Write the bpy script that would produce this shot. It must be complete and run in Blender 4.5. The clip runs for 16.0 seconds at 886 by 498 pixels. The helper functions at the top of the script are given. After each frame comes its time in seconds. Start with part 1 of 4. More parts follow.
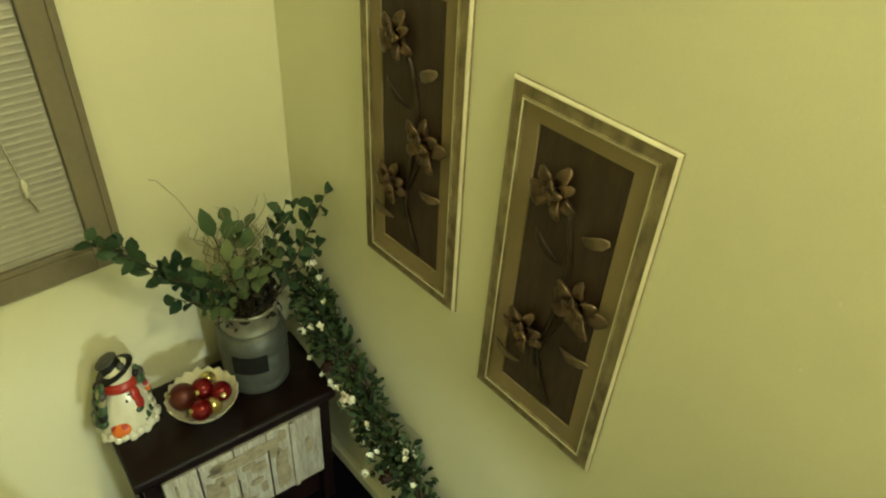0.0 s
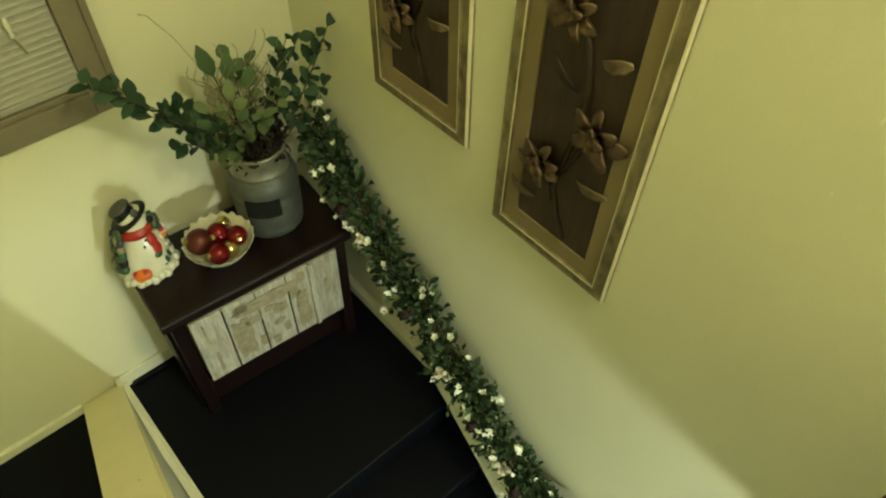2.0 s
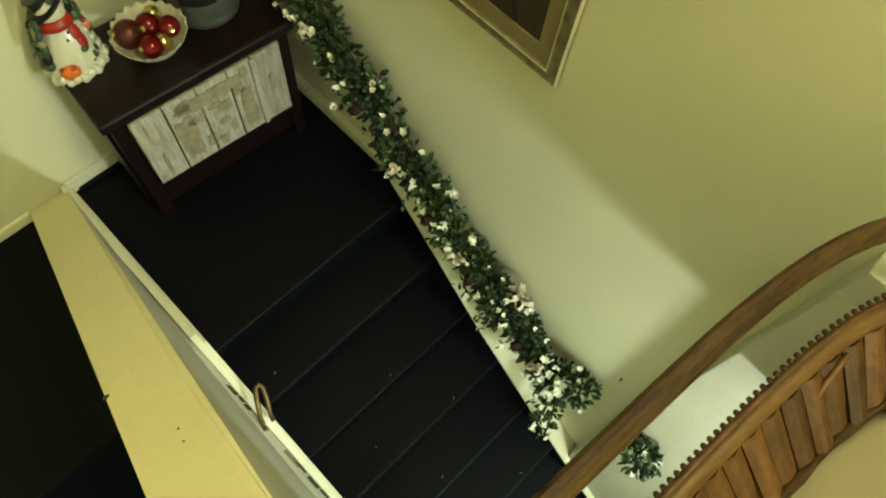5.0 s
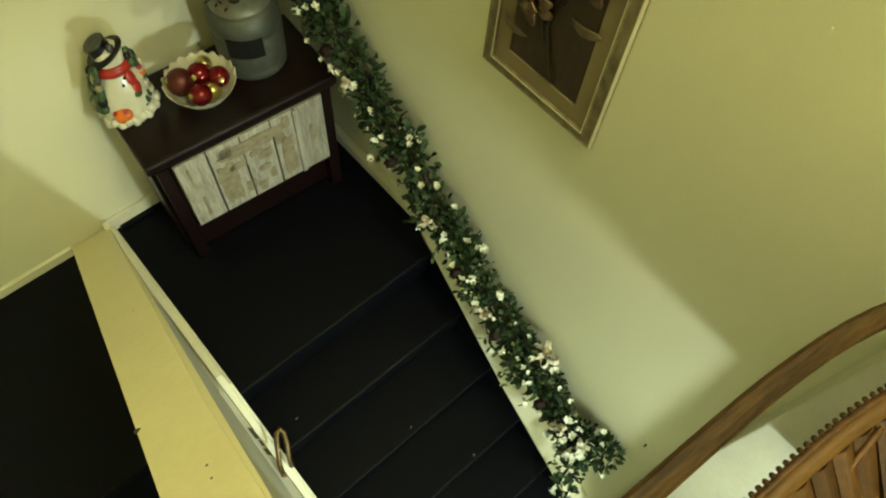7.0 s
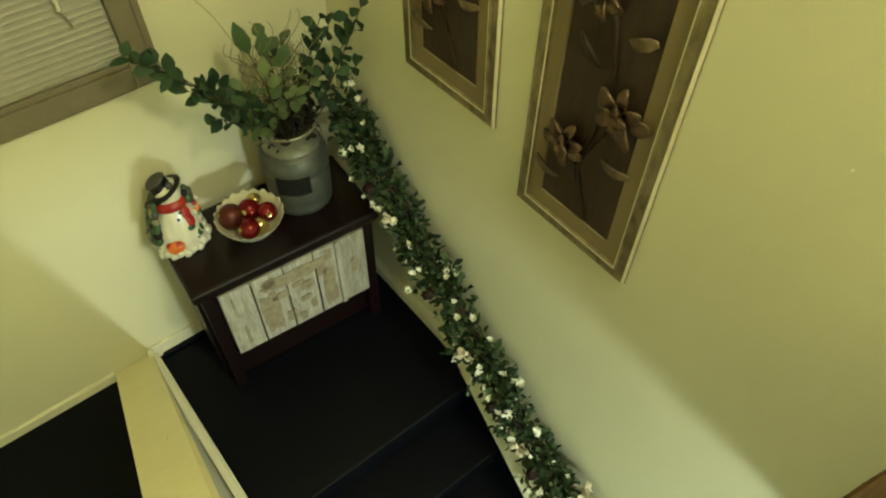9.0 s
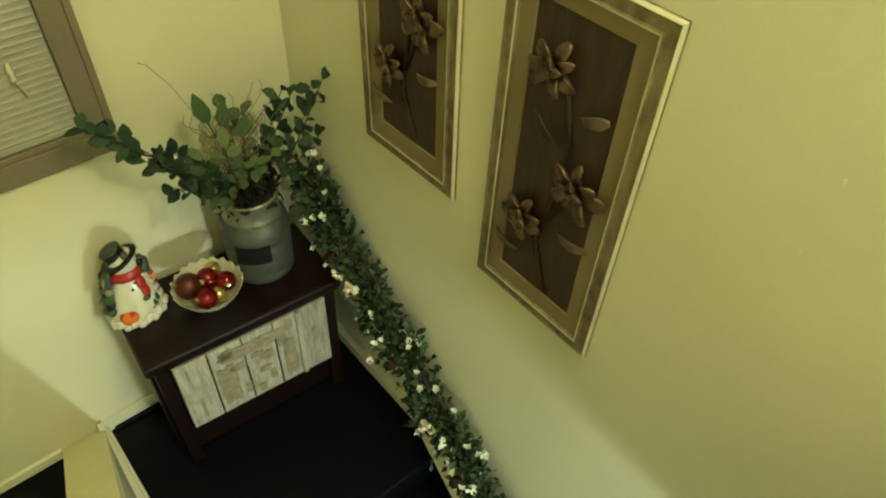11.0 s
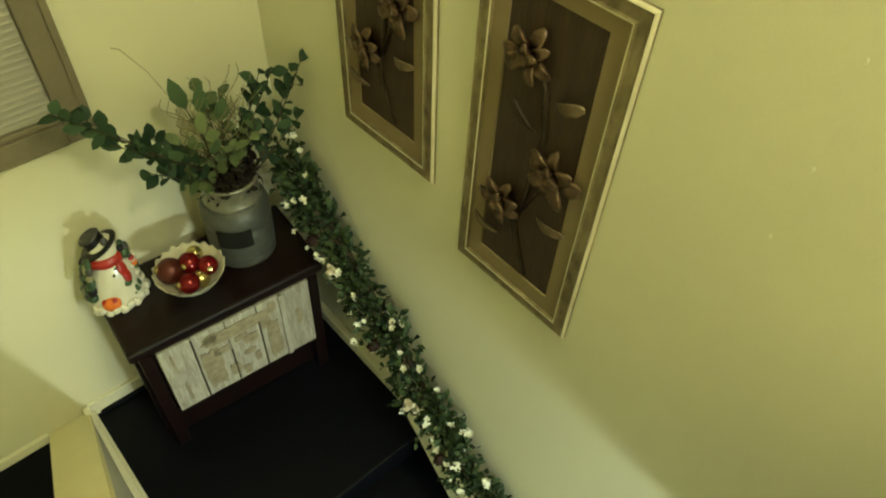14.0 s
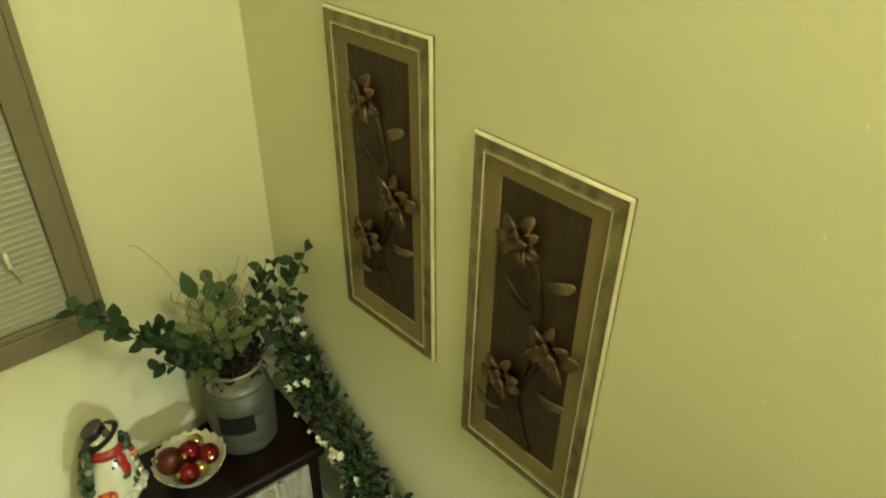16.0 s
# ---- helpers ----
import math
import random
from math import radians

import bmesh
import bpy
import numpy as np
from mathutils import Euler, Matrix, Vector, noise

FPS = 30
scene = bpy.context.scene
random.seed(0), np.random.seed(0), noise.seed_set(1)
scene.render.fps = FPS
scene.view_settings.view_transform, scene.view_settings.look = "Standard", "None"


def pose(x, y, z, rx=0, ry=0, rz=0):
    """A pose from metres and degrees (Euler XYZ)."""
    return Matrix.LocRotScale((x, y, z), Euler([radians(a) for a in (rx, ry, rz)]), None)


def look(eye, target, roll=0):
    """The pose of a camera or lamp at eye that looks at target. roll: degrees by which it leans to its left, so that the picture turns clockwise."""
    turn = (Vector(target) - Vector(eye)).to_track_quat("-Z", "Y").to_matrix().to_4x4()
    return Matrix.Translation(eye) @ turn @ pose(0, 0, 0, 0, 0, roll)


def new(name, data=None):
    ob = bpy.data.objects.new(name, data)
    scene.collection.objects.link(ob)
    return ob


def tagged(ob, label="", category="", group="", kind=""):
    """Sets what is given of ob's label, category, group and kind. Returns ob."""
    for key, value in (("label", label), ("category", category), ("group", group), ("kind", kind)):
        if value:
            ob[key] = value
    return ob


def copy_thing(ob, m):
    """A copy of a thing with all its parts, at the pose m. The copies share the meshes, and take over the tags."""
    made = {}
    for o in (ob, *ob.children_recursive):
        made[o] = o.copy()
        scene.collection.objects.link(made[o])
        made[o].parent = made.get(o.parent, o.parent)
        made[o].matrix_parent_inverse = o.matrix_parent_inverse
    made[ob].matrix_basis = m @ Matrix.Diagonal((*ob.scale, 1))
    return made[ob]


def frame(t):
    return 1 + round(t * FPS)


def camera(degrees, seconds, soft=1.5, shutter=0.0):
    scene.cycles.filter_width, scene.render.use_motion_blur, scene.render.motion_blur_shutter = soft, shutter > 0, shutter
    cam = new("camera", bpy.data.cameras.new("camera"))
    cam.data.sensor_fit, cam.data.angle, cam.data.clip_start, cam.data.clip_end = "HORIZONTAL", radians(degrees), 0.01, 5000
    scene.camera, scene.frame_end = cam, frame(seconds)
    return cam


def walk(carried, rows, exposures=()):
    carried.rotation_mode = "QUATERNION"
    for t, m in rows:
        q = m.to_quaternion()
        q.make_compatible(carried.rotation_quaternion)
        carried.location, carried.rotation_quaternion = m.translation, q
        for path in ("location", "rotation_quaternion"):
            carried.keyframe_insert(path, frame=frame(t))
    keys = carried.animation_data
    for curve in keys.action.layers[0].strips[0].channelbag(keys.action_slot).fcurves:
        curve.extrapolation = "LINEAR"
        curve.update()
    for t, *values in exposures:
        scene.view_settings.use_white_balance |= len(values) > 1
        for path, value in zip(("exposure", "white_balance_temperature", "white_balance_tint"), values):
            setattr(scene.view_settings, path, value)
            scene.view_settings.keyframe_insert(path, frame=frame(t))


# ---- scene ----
cam = camera(64.8, 16.0, soft=2.1)
PATH = [
    (0, (-0.989, -1.811, 2.538), (0.103, -0.665, 1.315), 4.0),
    (0.5, (-0.985, -1.804, 2.533), (0.041, -0.674, 1.241), 2.9),
    (1, (-0.983, -1.801, 2.52), (-0.015, -0.711, 1.151), 2.5),
    (1.5, (-0.98, -1.797, 2.512), (-0.069, -0.774, 1.054), 1.7),
    (2, (-0.972, -1.797, 2.488), (-0.102, -0.864, 0.948), 2.1),
    (2.5, (-0.975, -1.792, 2.472), (-0.139, -0.97, 0.852), 3.5),
    (3, (-0.974, -1.796, 2.467), (-0.173, -1.071, 0.783), 4.9),
    (3.5, (-0.972, -1.8, 2.462), (-0.201, -1.153, 0.733), 6.1),
    (4, (-0.961, -1.812, 2.447), (-0.237, -1.226, 0.677), 6.8),
    (4.2, (-0.965, -1.815, 2.444), (-0.258, -1.256, 0.659), 7.5),
    (6.3, (-1.002, -1.832, 2.458), (-0.379, -1.331, 0.624), 9.3),
    (6.5, (-1.002, -1.83, 2.461), (-0.342, -1.278, 0.655), 8.7),
    (7, (-1.003, -1.825, 2.463), (-0.308, -1.169, 0.707), 6.3),
    (7.5, (-0.996, -1.836, 2.457), (-0.287, -1.064, 0.754), 3.4),
    (8, (-1.0, -1.839, 2.464), (-0.266, -0.97, 0.819), 1.9),
    (8.5, (-1.005, -1.844, 2.476), (-0.249, -0.9, 0.883), 0.8),
    (9, (-0.999, -1.846, 2.484), (-0.198, -0.87, 0.933), 1.0),
    (9.5, (-1.005, -1.844, 2.486), (-0.1, -0.888, 0.981), 3.8),
    (10, (-0.993, -1.851, 2.482), (-0.04, -0.881, 1.016), 4.6),
    (10.2, (-0.984, -1.852, 2.48), (-0.019, -0.873, 1.027), 4.7),
    (12.3, (-0.917, -1.811, 2.513), (-0.092, -0.717, 1.056), -0.6),
    (12.5, (-0.924, -1.813, 2.513), (-0.12, -0.729, 1.036), -0.8),
    (13, (-0.926, -1.82, 2.512), (-0.154, -0.778, 0.989), -0.6),
    (13.5, (-0.923, -1.834, 2.505), (-0.125, -0.843, 0.962), 1.2),
    (14, (-0.929, -1.84, 2.517), (0.005, -0.881, 1.03), 3.8),
    (14.5, (-0.941, -1.849, 2.536), (0.15, -0.847, 1.193), 4.8),
    (15, (-0.96, -1.851, 2.552), (0.203, -0.819, 1.293), 4.7),
    (15.5, (-0.965, -1.861, 2.558), (0.204, -0.746, 1.38), 3.1),
    (16, (-0.965, -1.866, 2.565), (0.185, -0.662, 1.456), 1.3),
]
walk(cam, [(t, look(*r)) for t, *r in PATH])

# ---- light ----
world = bpy.data.worlds.new("night")
scene.world = world
world.use_nodes = True
world.node_tree.nodes["Background"].inputs[0].default_value = (0.02, 0.025, 0.04, 1)
world.node_tree.nodes["Background"].inputs[1].default_value = 0.3


def lamp(name, place, power, colour, radius):
    d = bpy.data.lights.new(name, "POINT")
    d.energy, d.color, d.shadow_soft_size = power, colour, radius
    ob = new(name, d)
    ob.location = place
    return ob


lamp("upper_hall_lamp", (-0.37, -2.65, 3.78), 119, (1.0, 0.97, 0.65), 0.12)
lamp("lower_hall_lamp", (-0.56, -3.3, 0.735), 96, (0.92, 1.06, 0.95), 0.11)
scene.view_settings.exposure = 0.0

# ---- materials ----


def nodes(name):
    m = bpy.data.materials.new(name)
    m.use_nodes = True
    t = m.node_tree
    return m, t, t.nodes["Principled BSDF"]


def paint(name, colour, other=None, rough=0.6, metal=0.0, grain=30.0, patch=4.0, bump=0.15, depth=0.002, stretch=(1, 1, 1), spread=0.5, coat=0.0, vary=0.0, shine=0.5):
    """A surface with two scales of variation: fine grain and broad patches."""
    m, t, b = nodes(name)
    other = other or tuple(c * 0.75 for c in colour)
    co = t.nodes.new("ShaderNodeTexCoord")
    mp = t.nodes.new("ShaderNodeMapping")
    mp.inputs["Scale"].default_value = stretch
    t.links.new(co.outputs["Object"], mp.inputs[0])
    n1, n2 = t.nodes.new("ShaderNodeTexNoise"), t.nodes.new("ShaderNodeTexNoise")
    n1.inputs["Scale"].default_value, n1.inputs["Detail"].default_value = grain, 6
    n2.inputs["Scale"].default_value, n2.inputs["Detail"].default_value = patch, 3
    t.links.new(mp.outputs[0], n1.inputs[0])
    t.links.new(mp.outputs[0], n2.inputs[0])
    add = t.nodes.new("ShaderNodeMath")
    add.operation = "MULTIPLY_ADD"
    t.links.new(n1.outputs[0], add.inputs[0])
    add.inputs[1].default_value = 0.5
    half = t.nodes.new("ShaderNodeMath")
    half.operation = "MULTIPLY"
    half.inputs[1].default_value = 0.5
    t.links.new(n2.outputs[0], half.inputs[0])
    t.links.new(half.outputs[0], add.inputs[2])
    ramp = t.nodes.new("ShaderNodeValToRGB")
    ramp.color_ramp.elements[0].position, ramp.color_ramp.elements[1].position = 0.5 - spread / 2, 0.5 + spread / 2
    ramp.color_ramp.elements[0].color, ramp.color_ramp.elements[1].color = (*other, 1), (*colour, 1)
    t.links.new(add.outputs[0], ramp.inputs[0])
    out = ramp.outputs[0]
    if vary:
        info, hsv = t.nodes.new("ShaderNodeObjectInfo"), t.nodes.new("ShaderNodeHueSaturation")
        rng = t.nodes.new("ShaderNodeMapRange")
        rng.inputs[3].default_value, rng.inputs[4].default_value = 1 - vary, 1 + vary
        t.links.new(info.outputs["Random"], rng.inputs[0])
        t.links.new(rng.outputs[0], hsv.inputs["Value"])
        t.links.new(out, hsv.inputs["Color"])
        out = hsv.outputs[0]
    t.links.new(out, b.inputs["Base Color"])
    b.inputs["Roughness"].default_value, b.inputs["Metallic"].default_value = rough, metal
    b.inputs["Coat Weight"].default_value = coat
    b.inputs["Specular IOR Level"].default_value = shine
    bp = t.nodes.new("ShaderNodeBump")
    bp.inputs["Strength"].default_value, bp.inputs["Distance"].default_value = bump, depth
    t.links.new(n1.outputs[0], bp.inputs["Height"])
    t.links.new(bp.outputs[0], b.inputs["Normal"])
    return m


def leafy(name, dark, light, rough=0.55):
    """Foliage whose colour differs from leaf to leaf."""
    m, t, b = nodes(name)
    g = t.nodes.new("ShaderNodeNewGeometry")
    ramp = t.nodes.new("ShaderNodeValToRGB")
    ramp.color_ramp.elements[0].color, ramp.color_ramp.elements[1].color = (*dark, 1), (*light, 1)
    t.links.new(g.outputs["Random Per Island"], ramp.inputs[0])
    t.links.new(ramp.outputs[0], b.inputs["Base Color"])
    b.inputs["Roughness"].default_value = rough
    b.inputs["Specular IOR Level"].default_value = 0.2
    return m


WALL = paint("cream_wall_paint", (0.70, 0.69, 0.49), (0.64, 0.63, 0.44), 0.55, grain=160, patch=2.2, bump=0.12, depth=0.001, spread=0.6)
CAP = paint("yellow_painted_wood", (0.84, 0.78, 0.48), (0.75, 0.68, 0.40), 0.4, grain=60, patch=6, bump=0.08, depth=0.001)
TRIM = paint("cream_gloss_trim", (0.78, 0.76, 0.56), (0.66, 0.64, 0.46), 0.35, grain=50, patch=8, bump=0.1, depth=0.001)
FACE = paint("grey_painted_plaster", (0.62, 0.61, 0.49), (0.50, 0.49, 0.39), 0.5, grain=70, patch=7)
BLACK = paint("black_painted_boards", (0.0022, 0.0031, 0.0060), (0.0009, 0.0013, 0.0026), 0.50, shine=0.13, grain=40, patch=5, bump=0.25, depth=0.002, stretch=(1, 6, 6))
MAHOG = paint("dark_cherry_wood", (0.0085, 0.0024, 0.0026), (0.0042, 0.0014, 0.0015), 0.36, shine=0.28, grain=30, patch=5, stretch=(1, 8, 8), bump=0.08, coat=0.1)
TAUPE = paint("taupe_window_casing", (0.205, 0.175, 0.115), (0.15, 0.128, 0.083), 0.5, grain=50, patch=6)
SLAT = paint("white_blind_slat", (0.33, 0.32, 0.265), (0.27, 0.26, 0.21), 0.5, grain=40, patch=5, bump=0.03)
WHITEWASH = paint("whitewashed_board", (0.45, 0.44, 0.38), (0.23, 0.21, 0.16), 0.75, grain=26, patch=7, stretch=(7, 7, 1), bump=0.4, depth=0.003, spread=0.34, vary=0.1)
TAN = paint("worn_tan_print", (0.34, 0.30, 0.20), (0.19, 0.165, 0.105), 0.8, grain=45, patch=18, spread=0.3)
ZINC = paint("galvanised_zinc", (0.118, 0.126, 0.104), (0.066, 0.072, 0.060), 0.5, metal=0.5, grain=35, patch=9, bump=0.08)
# Paler copy of the zinc: light falling on the neck is in its colour.
NECK = paint("lit_zinc_neck", (0.36, 0.36, 0.28), (0.20, 0.20, 0.155), 0.34, metal=0.6, grain=35, patch=9, bump=0.05)
SLATE = paint("chalkboard_label", (0.014, 0.014, 0.013), (0.008, 0.008, 0.008), 0.85, shine=0.1)
PORC = paint("glazed_white_ceramic", (0.68, 0.67, 0.53), (0.54, 0.52, 0.40), 0.25, grain=30, patch=9, bump=0.05, coat=0.4)
HATB = paint("black_glaze", (0.012, 0.012, 0.012), (0.006, 0.006, 0.005), 0.42, shine=0.25)
HATG = paint("grey_glaze", (0.065, 0.065, 0.058), (0.03, 0.03, 0.028), 0.45)
REDG = paint("red_glaze", (0.40, 0.026, 0.016), (0.29, 0.014, 0.010), 0.3)
ORNG = paint("orange_glaze", (0.72, 0.19, 0.02), (0.55, 0.10, 0.015), 0.3)
GRNG = paint("green_glaze", (0.04, 0.09, 0.03), (0.02, 0.05, 0.02), 0.35)
BALLR = paint("red_glass_bauble", (0.20, 0.008, 0.009), (0.15, 0.005, 0.006), 0.15, metal=0.45, bump=0.0)
BALLM = paint("matt_red_bauble", (0.11, 0.024, 0.016), (0.08, 0.014, 0.010), 0.38, metal=0.4, bump=0.05)
BALLG = paint("gold_glass_bauble", (0.62, 0.52, 0.22), (0.55, 0.45, 0.18), 0.14, metal=0.8, bump=0.0)
SILVER = paint("worn_silver_leaf_frame", (0.37, 0.31, 0.17), (0.095, 0.068, 0.035), 0.40, metal=0.40, grain=26, patch=9, stretch=(1, 1.6, 1.0), spread=0.40, bump=0.2)
SILVERE = paint("bright_silver_edge", (0.80, 0.76, 0.58), (0.50, 0.44, 0.28), 0.35, metal=0.15, grain=18, patch=5, spread=0.5)
MATC = paint("olive_linen_mat", (0.25, 0.195, 0.10), (0.185, 0.14, 0.07), 0.85, grain=300, patch=5, bump=0.3, depth=0.001)
PANEL = paint("dark_brown_panel", (0.062, 0.039, 0.022), (0.026, 0.016, 0.010), 0.60, shine=0.36, grain=20, patch=5, stretch=(1, 7, 0.8), bump=0.3)
PETAL = paint("bronze_petal", (0.185, 0.118, 0.062), (0.034, 0.020, 0.011), 0.36, metal=0.45, grain=45, patch=22, spread=0.34, bump=0.45)
BRONZE = paint("dark_bronze", (0.050, 0.032, 0.017), (0.025, 0.016, 0.009), 0.5, metal=0.3, grain=60, patch=20)
LEAFM = paint("bronze_leaf", (0.19, 0.138, 0.075), (0.085, 0.058, 0.030), 0.45, metal=0.3, grain=60, patch=20, spread=0.4)
EUCA = leafy("eucalyptus_leaf", (0.012, 0.034, 0.018), (0.045, 0.085, 0.040))
SAGE = leafy("sage_leaf", (0.05, 0.085, 0.035), (0.15, 0.19, 0.085))
FERN = leafy("broad_green_leaf", (0.060, 0.105, 0.046), (0.085, 0.135, 0.062))
STEM = paint("brown_stem", (0.075, 0.055, 0.030), (0.04, 0.03, 0.018), 0.7)
TWIG = paint("pale_curly_twig", (0.30, 0.28, 0.15), (0.19, 0.17, 0.09), 0.7)
MOSS = leafy("dark_moss", (0.012, 0.010, 0.008), (0.03, 0.028, 0.016), 0.9)
GARL = leafy("garland_leaf", (0.009, 0.022, 0.009), (0.055, 0.090, 0.036), 0.7)
BLOOM = leafy("white_silk_bloom", (0.62, 0.64, 0.50), (0.86, 0.86, 0.74), 0.6)
PINK = leafy("dusty_pink_ribbon", (0.34, 0.26, 0.18), (0.70, 0.64, 0.50), 0.5)
OAK = paint("honey_oak_bentwood", (0.080, 0.044, 0.012), (0.024, 0.012, 0.004), 0.6, shine=0.15, spread=0.26, grain=26, patch=5, stretch=(1.2, 9, 9), bump=0.12)
CANE = paint("split_cane", (0.115, 0.052, 0.012), (0.040, 0.017, 0.005), 0.5, shine=0.3, grain=26, patch=9, stretch=(3, 3, 1), spread=0.35, bump=0.35, vary=0.35)
CLOTH = paint("tan_yellow_cloth", (0.235, 0.20, 0.115), (0.185, 0.155, 0.085), 0.85, grain=220, patch=4, bump=0.25, depth=0.001)
BAND = paint("honey_cane_band", (0.150, 0.078, 0.020), (0.075, 0.036, 0.010), 0.5, shine=0.3, grain=24, patch=8, stretch=(2, 9, 9), spread=0.4, bump=0.2)
BRASS = paint("tarnished_brass", (0.22, 0.15, 0.06), (0.11, 0.07, 0.03), 0.42, metal=0.7, grain=60)
DARKW = paint("dark_scuffed_wood", (0.060, 0.042, 0.024), (0.025, 0.018, 0.011), 0.7, grain=40, patch=12)
NIGHT = paint("dark_window_glass", (0.02, 0.022, 0.025), (0.015, 0.017, 0.02), 0.08)
FILL = paint("pale_wall_filler", (0.74, 0.73, 0.54), (0.69, 0.68, 0.49), 0.6)
CHIP = paint("white_filler", (0.78, 0.77, 0.60), (0.70, 0.69, 0.52), 0.7)

# ---- mesh helpers ----


def thing(name, place=(0, 0, 0), turn=0.0, label="", category="", group="", kind=""):
    ob = new(name)
    ob.matrix_world = pose(*place, 0, 0, turn)
    return tagged(ob, label, category, group, kind)


def finish(name, bm, mat, smooth=False):
    me = bpy.data.meshes.new(name)
    bm.normal_update()
    bm.to_mesh(me)
    bm.free()
    for m in mat if isinstance(mat, (list, tuple)) else [mat]:
        me.materials.append(m)
    if smooth:
        for p in me.polygons:
            p.use_smooth = True
    return me


def part(name, bm, mat, parent=None, label="", smooth=False, kind=""):
    ob = new(name, finish(name, bm, mat, smooth))
    ob.parent = parent
    return tagged(ob, label, kind=kind)


def block(bm, a, b, bevel=0.0):
    """A box from corner a to corner b, with bevelled edges."""
    r = bmesh.ops.create_cube(bm, size=1)
    vs = r["verts"]
    for v in vs:
        v.co = Vector([a[i] + (b[i] - a[i]) * (v.co[i] + 0.5) for i in range(3)])
    if bevel:
        es = list({e for v in vs for e in v.link_edges})
        bmesh.ops.bevel(bm, geom=es, offset=bevel, segments=2, affect="EDGES", profile=0.6)
    return bm


def boxm(a, b, bevel=0.0):
    return block(bmesh.new(), a, b, bevel)


def prism(outline, x0, x1, bevel=0.0):
    """A solid with an outline in (y, z), between x0 and x1."""
    bm = bmesh.new()
    lo = [bm.verts.new((x0, y, z)) for y, z in outline]
    hi = [bm.verts.new((x1, y, z)) for y, z in outline]
    bm.faces.new(lo)
    bm.faces.new(hi[::-1])
    n = len(lo)
    for k in range(n):
        bm.faces.new((lo[k], hi[k], hi[(k + 1) % n], lo[(k + 1) % n]))
    bmesh.ops.recalc_face_normals(bm, faces=bm.faces)
    if bevel:
        bmesh.ops.bevel(bm, geom=list(bm.edges), offset=bevel, segments=2, affect="EDGES", profile=0.6)
    return bm


def turned(profile, steps=40, wave=None, bm=None, centre=(0, 0, 0), mats=None):
    """A turned solid from (radius, z) pairs; wave(angle, k) scales the radius."""
    bm = bm or bmesh.new()
    rings = []
    for k, (r, z) in enumerate(profile):
        ring = []
        for a in range(steps):
            an = 2 * math.pi * a / steps
            f, dz = wave(an, k) if wave else (1, 0)
            ring.append(bm.verts.new((centre[0] + r * f * math.cos(an), centre[1] + r * f * math.sin(an), centre[2] + z + dz)))
        rings.append(ring)
    for k in range(len(rings) - 1):
        for a in range(steps):
            f = bm.faces.new((rings[k][a], rings[k][(a + 1) % steps], rings[k + 1][(a + 1) % steps], rings[k + 1][a]))
            if mats:
                f.material_index = mats[k]
    for ring, flip in ((rings[0], True), (rings[-1], False)):
        f = bm.faces.new(ring[::-1] if flip else ring)
        if mats:
            f.material_index = mats[0 if flip else -1]
    return bm


def tube(bm, pts, radii, sides=7):
    """A tapered tube along points."""
    pts = [Vector(p) for p in pts]
    rings = []
    for k, p in enumerate(pts):
        d = (pts[min(k + 1, len(pts) - 1)] - pts[max(k - 1, 0)]).normalized()
        u = d.cross(Vector((0.31, 0.2, 0.93))).normalized()
        v = d.cross(u)
        r = radii[k] if isinstance(radii, (list, tuple)) else radii
        rings.append([bm.verts.new(p + r * (math.cos(2 * math.pi * a / sides) * u + math.sin(2 * math.pi * a / sides) * v)) for a in range(sides)])
    for k in range(len(rings) - 1):
        for a in range(sides):
            bm.faces.new((rings[k][a], rings[k][(a + 1) % sides], rings[k + 1][(a + 1) % sides], rings[k + 1][a]))
    bm.faces.new(rings[0][::-1])
    bm.faces.new(rings[-1])
    return bm


def blade(bm, base, along, face, length, width, cup=0.15, mat=0, thick=0.0):
    """A leaf or petal: a cupped oval with a folded midrib."""
    along = along.normalized()
    side = along.cross(face)
    side = side.normalized() if side.length > 1e-4 else along.orthogonal().normalized()
    up = side.cross(along)
    prof = ((0.0, 0.05), (0.2, 0.6), (0.48, 1.0), (0.78, 0.72), (1.0, 0.06))
    rows = []
    for s, w in prof:
        c = base + along * (s * length) + up * (cup * length * math.sin(s * 2.6))
        e = side * (w * width / 2)
        lift = up * (cup * 0.5 * width * w)
        rows.append((bm.verts.new(c - e + lift), bm.verts.new(c), bm.verts.new(c + e + lift)))
    fs = []
    for a, b in zip(rows, rows[1:]):
        fs.append(bm.faces.new((a[0], a[1], b[1], b[0])))
        fs.append(bm.faces.new((a[1], a[2], b[2], b[1])))
    for f in fs:
        f.material_index = mat
        f.smooth = True
    return bm


def spread_dir(rng):
    z, a = rng.uniform(-1, 1), rng.uniform(0, 2 * math.pi)
    r = math.sqrt(1 - z * z)
    return Vector((r * math.cos(a), r * math.sin(a), z))


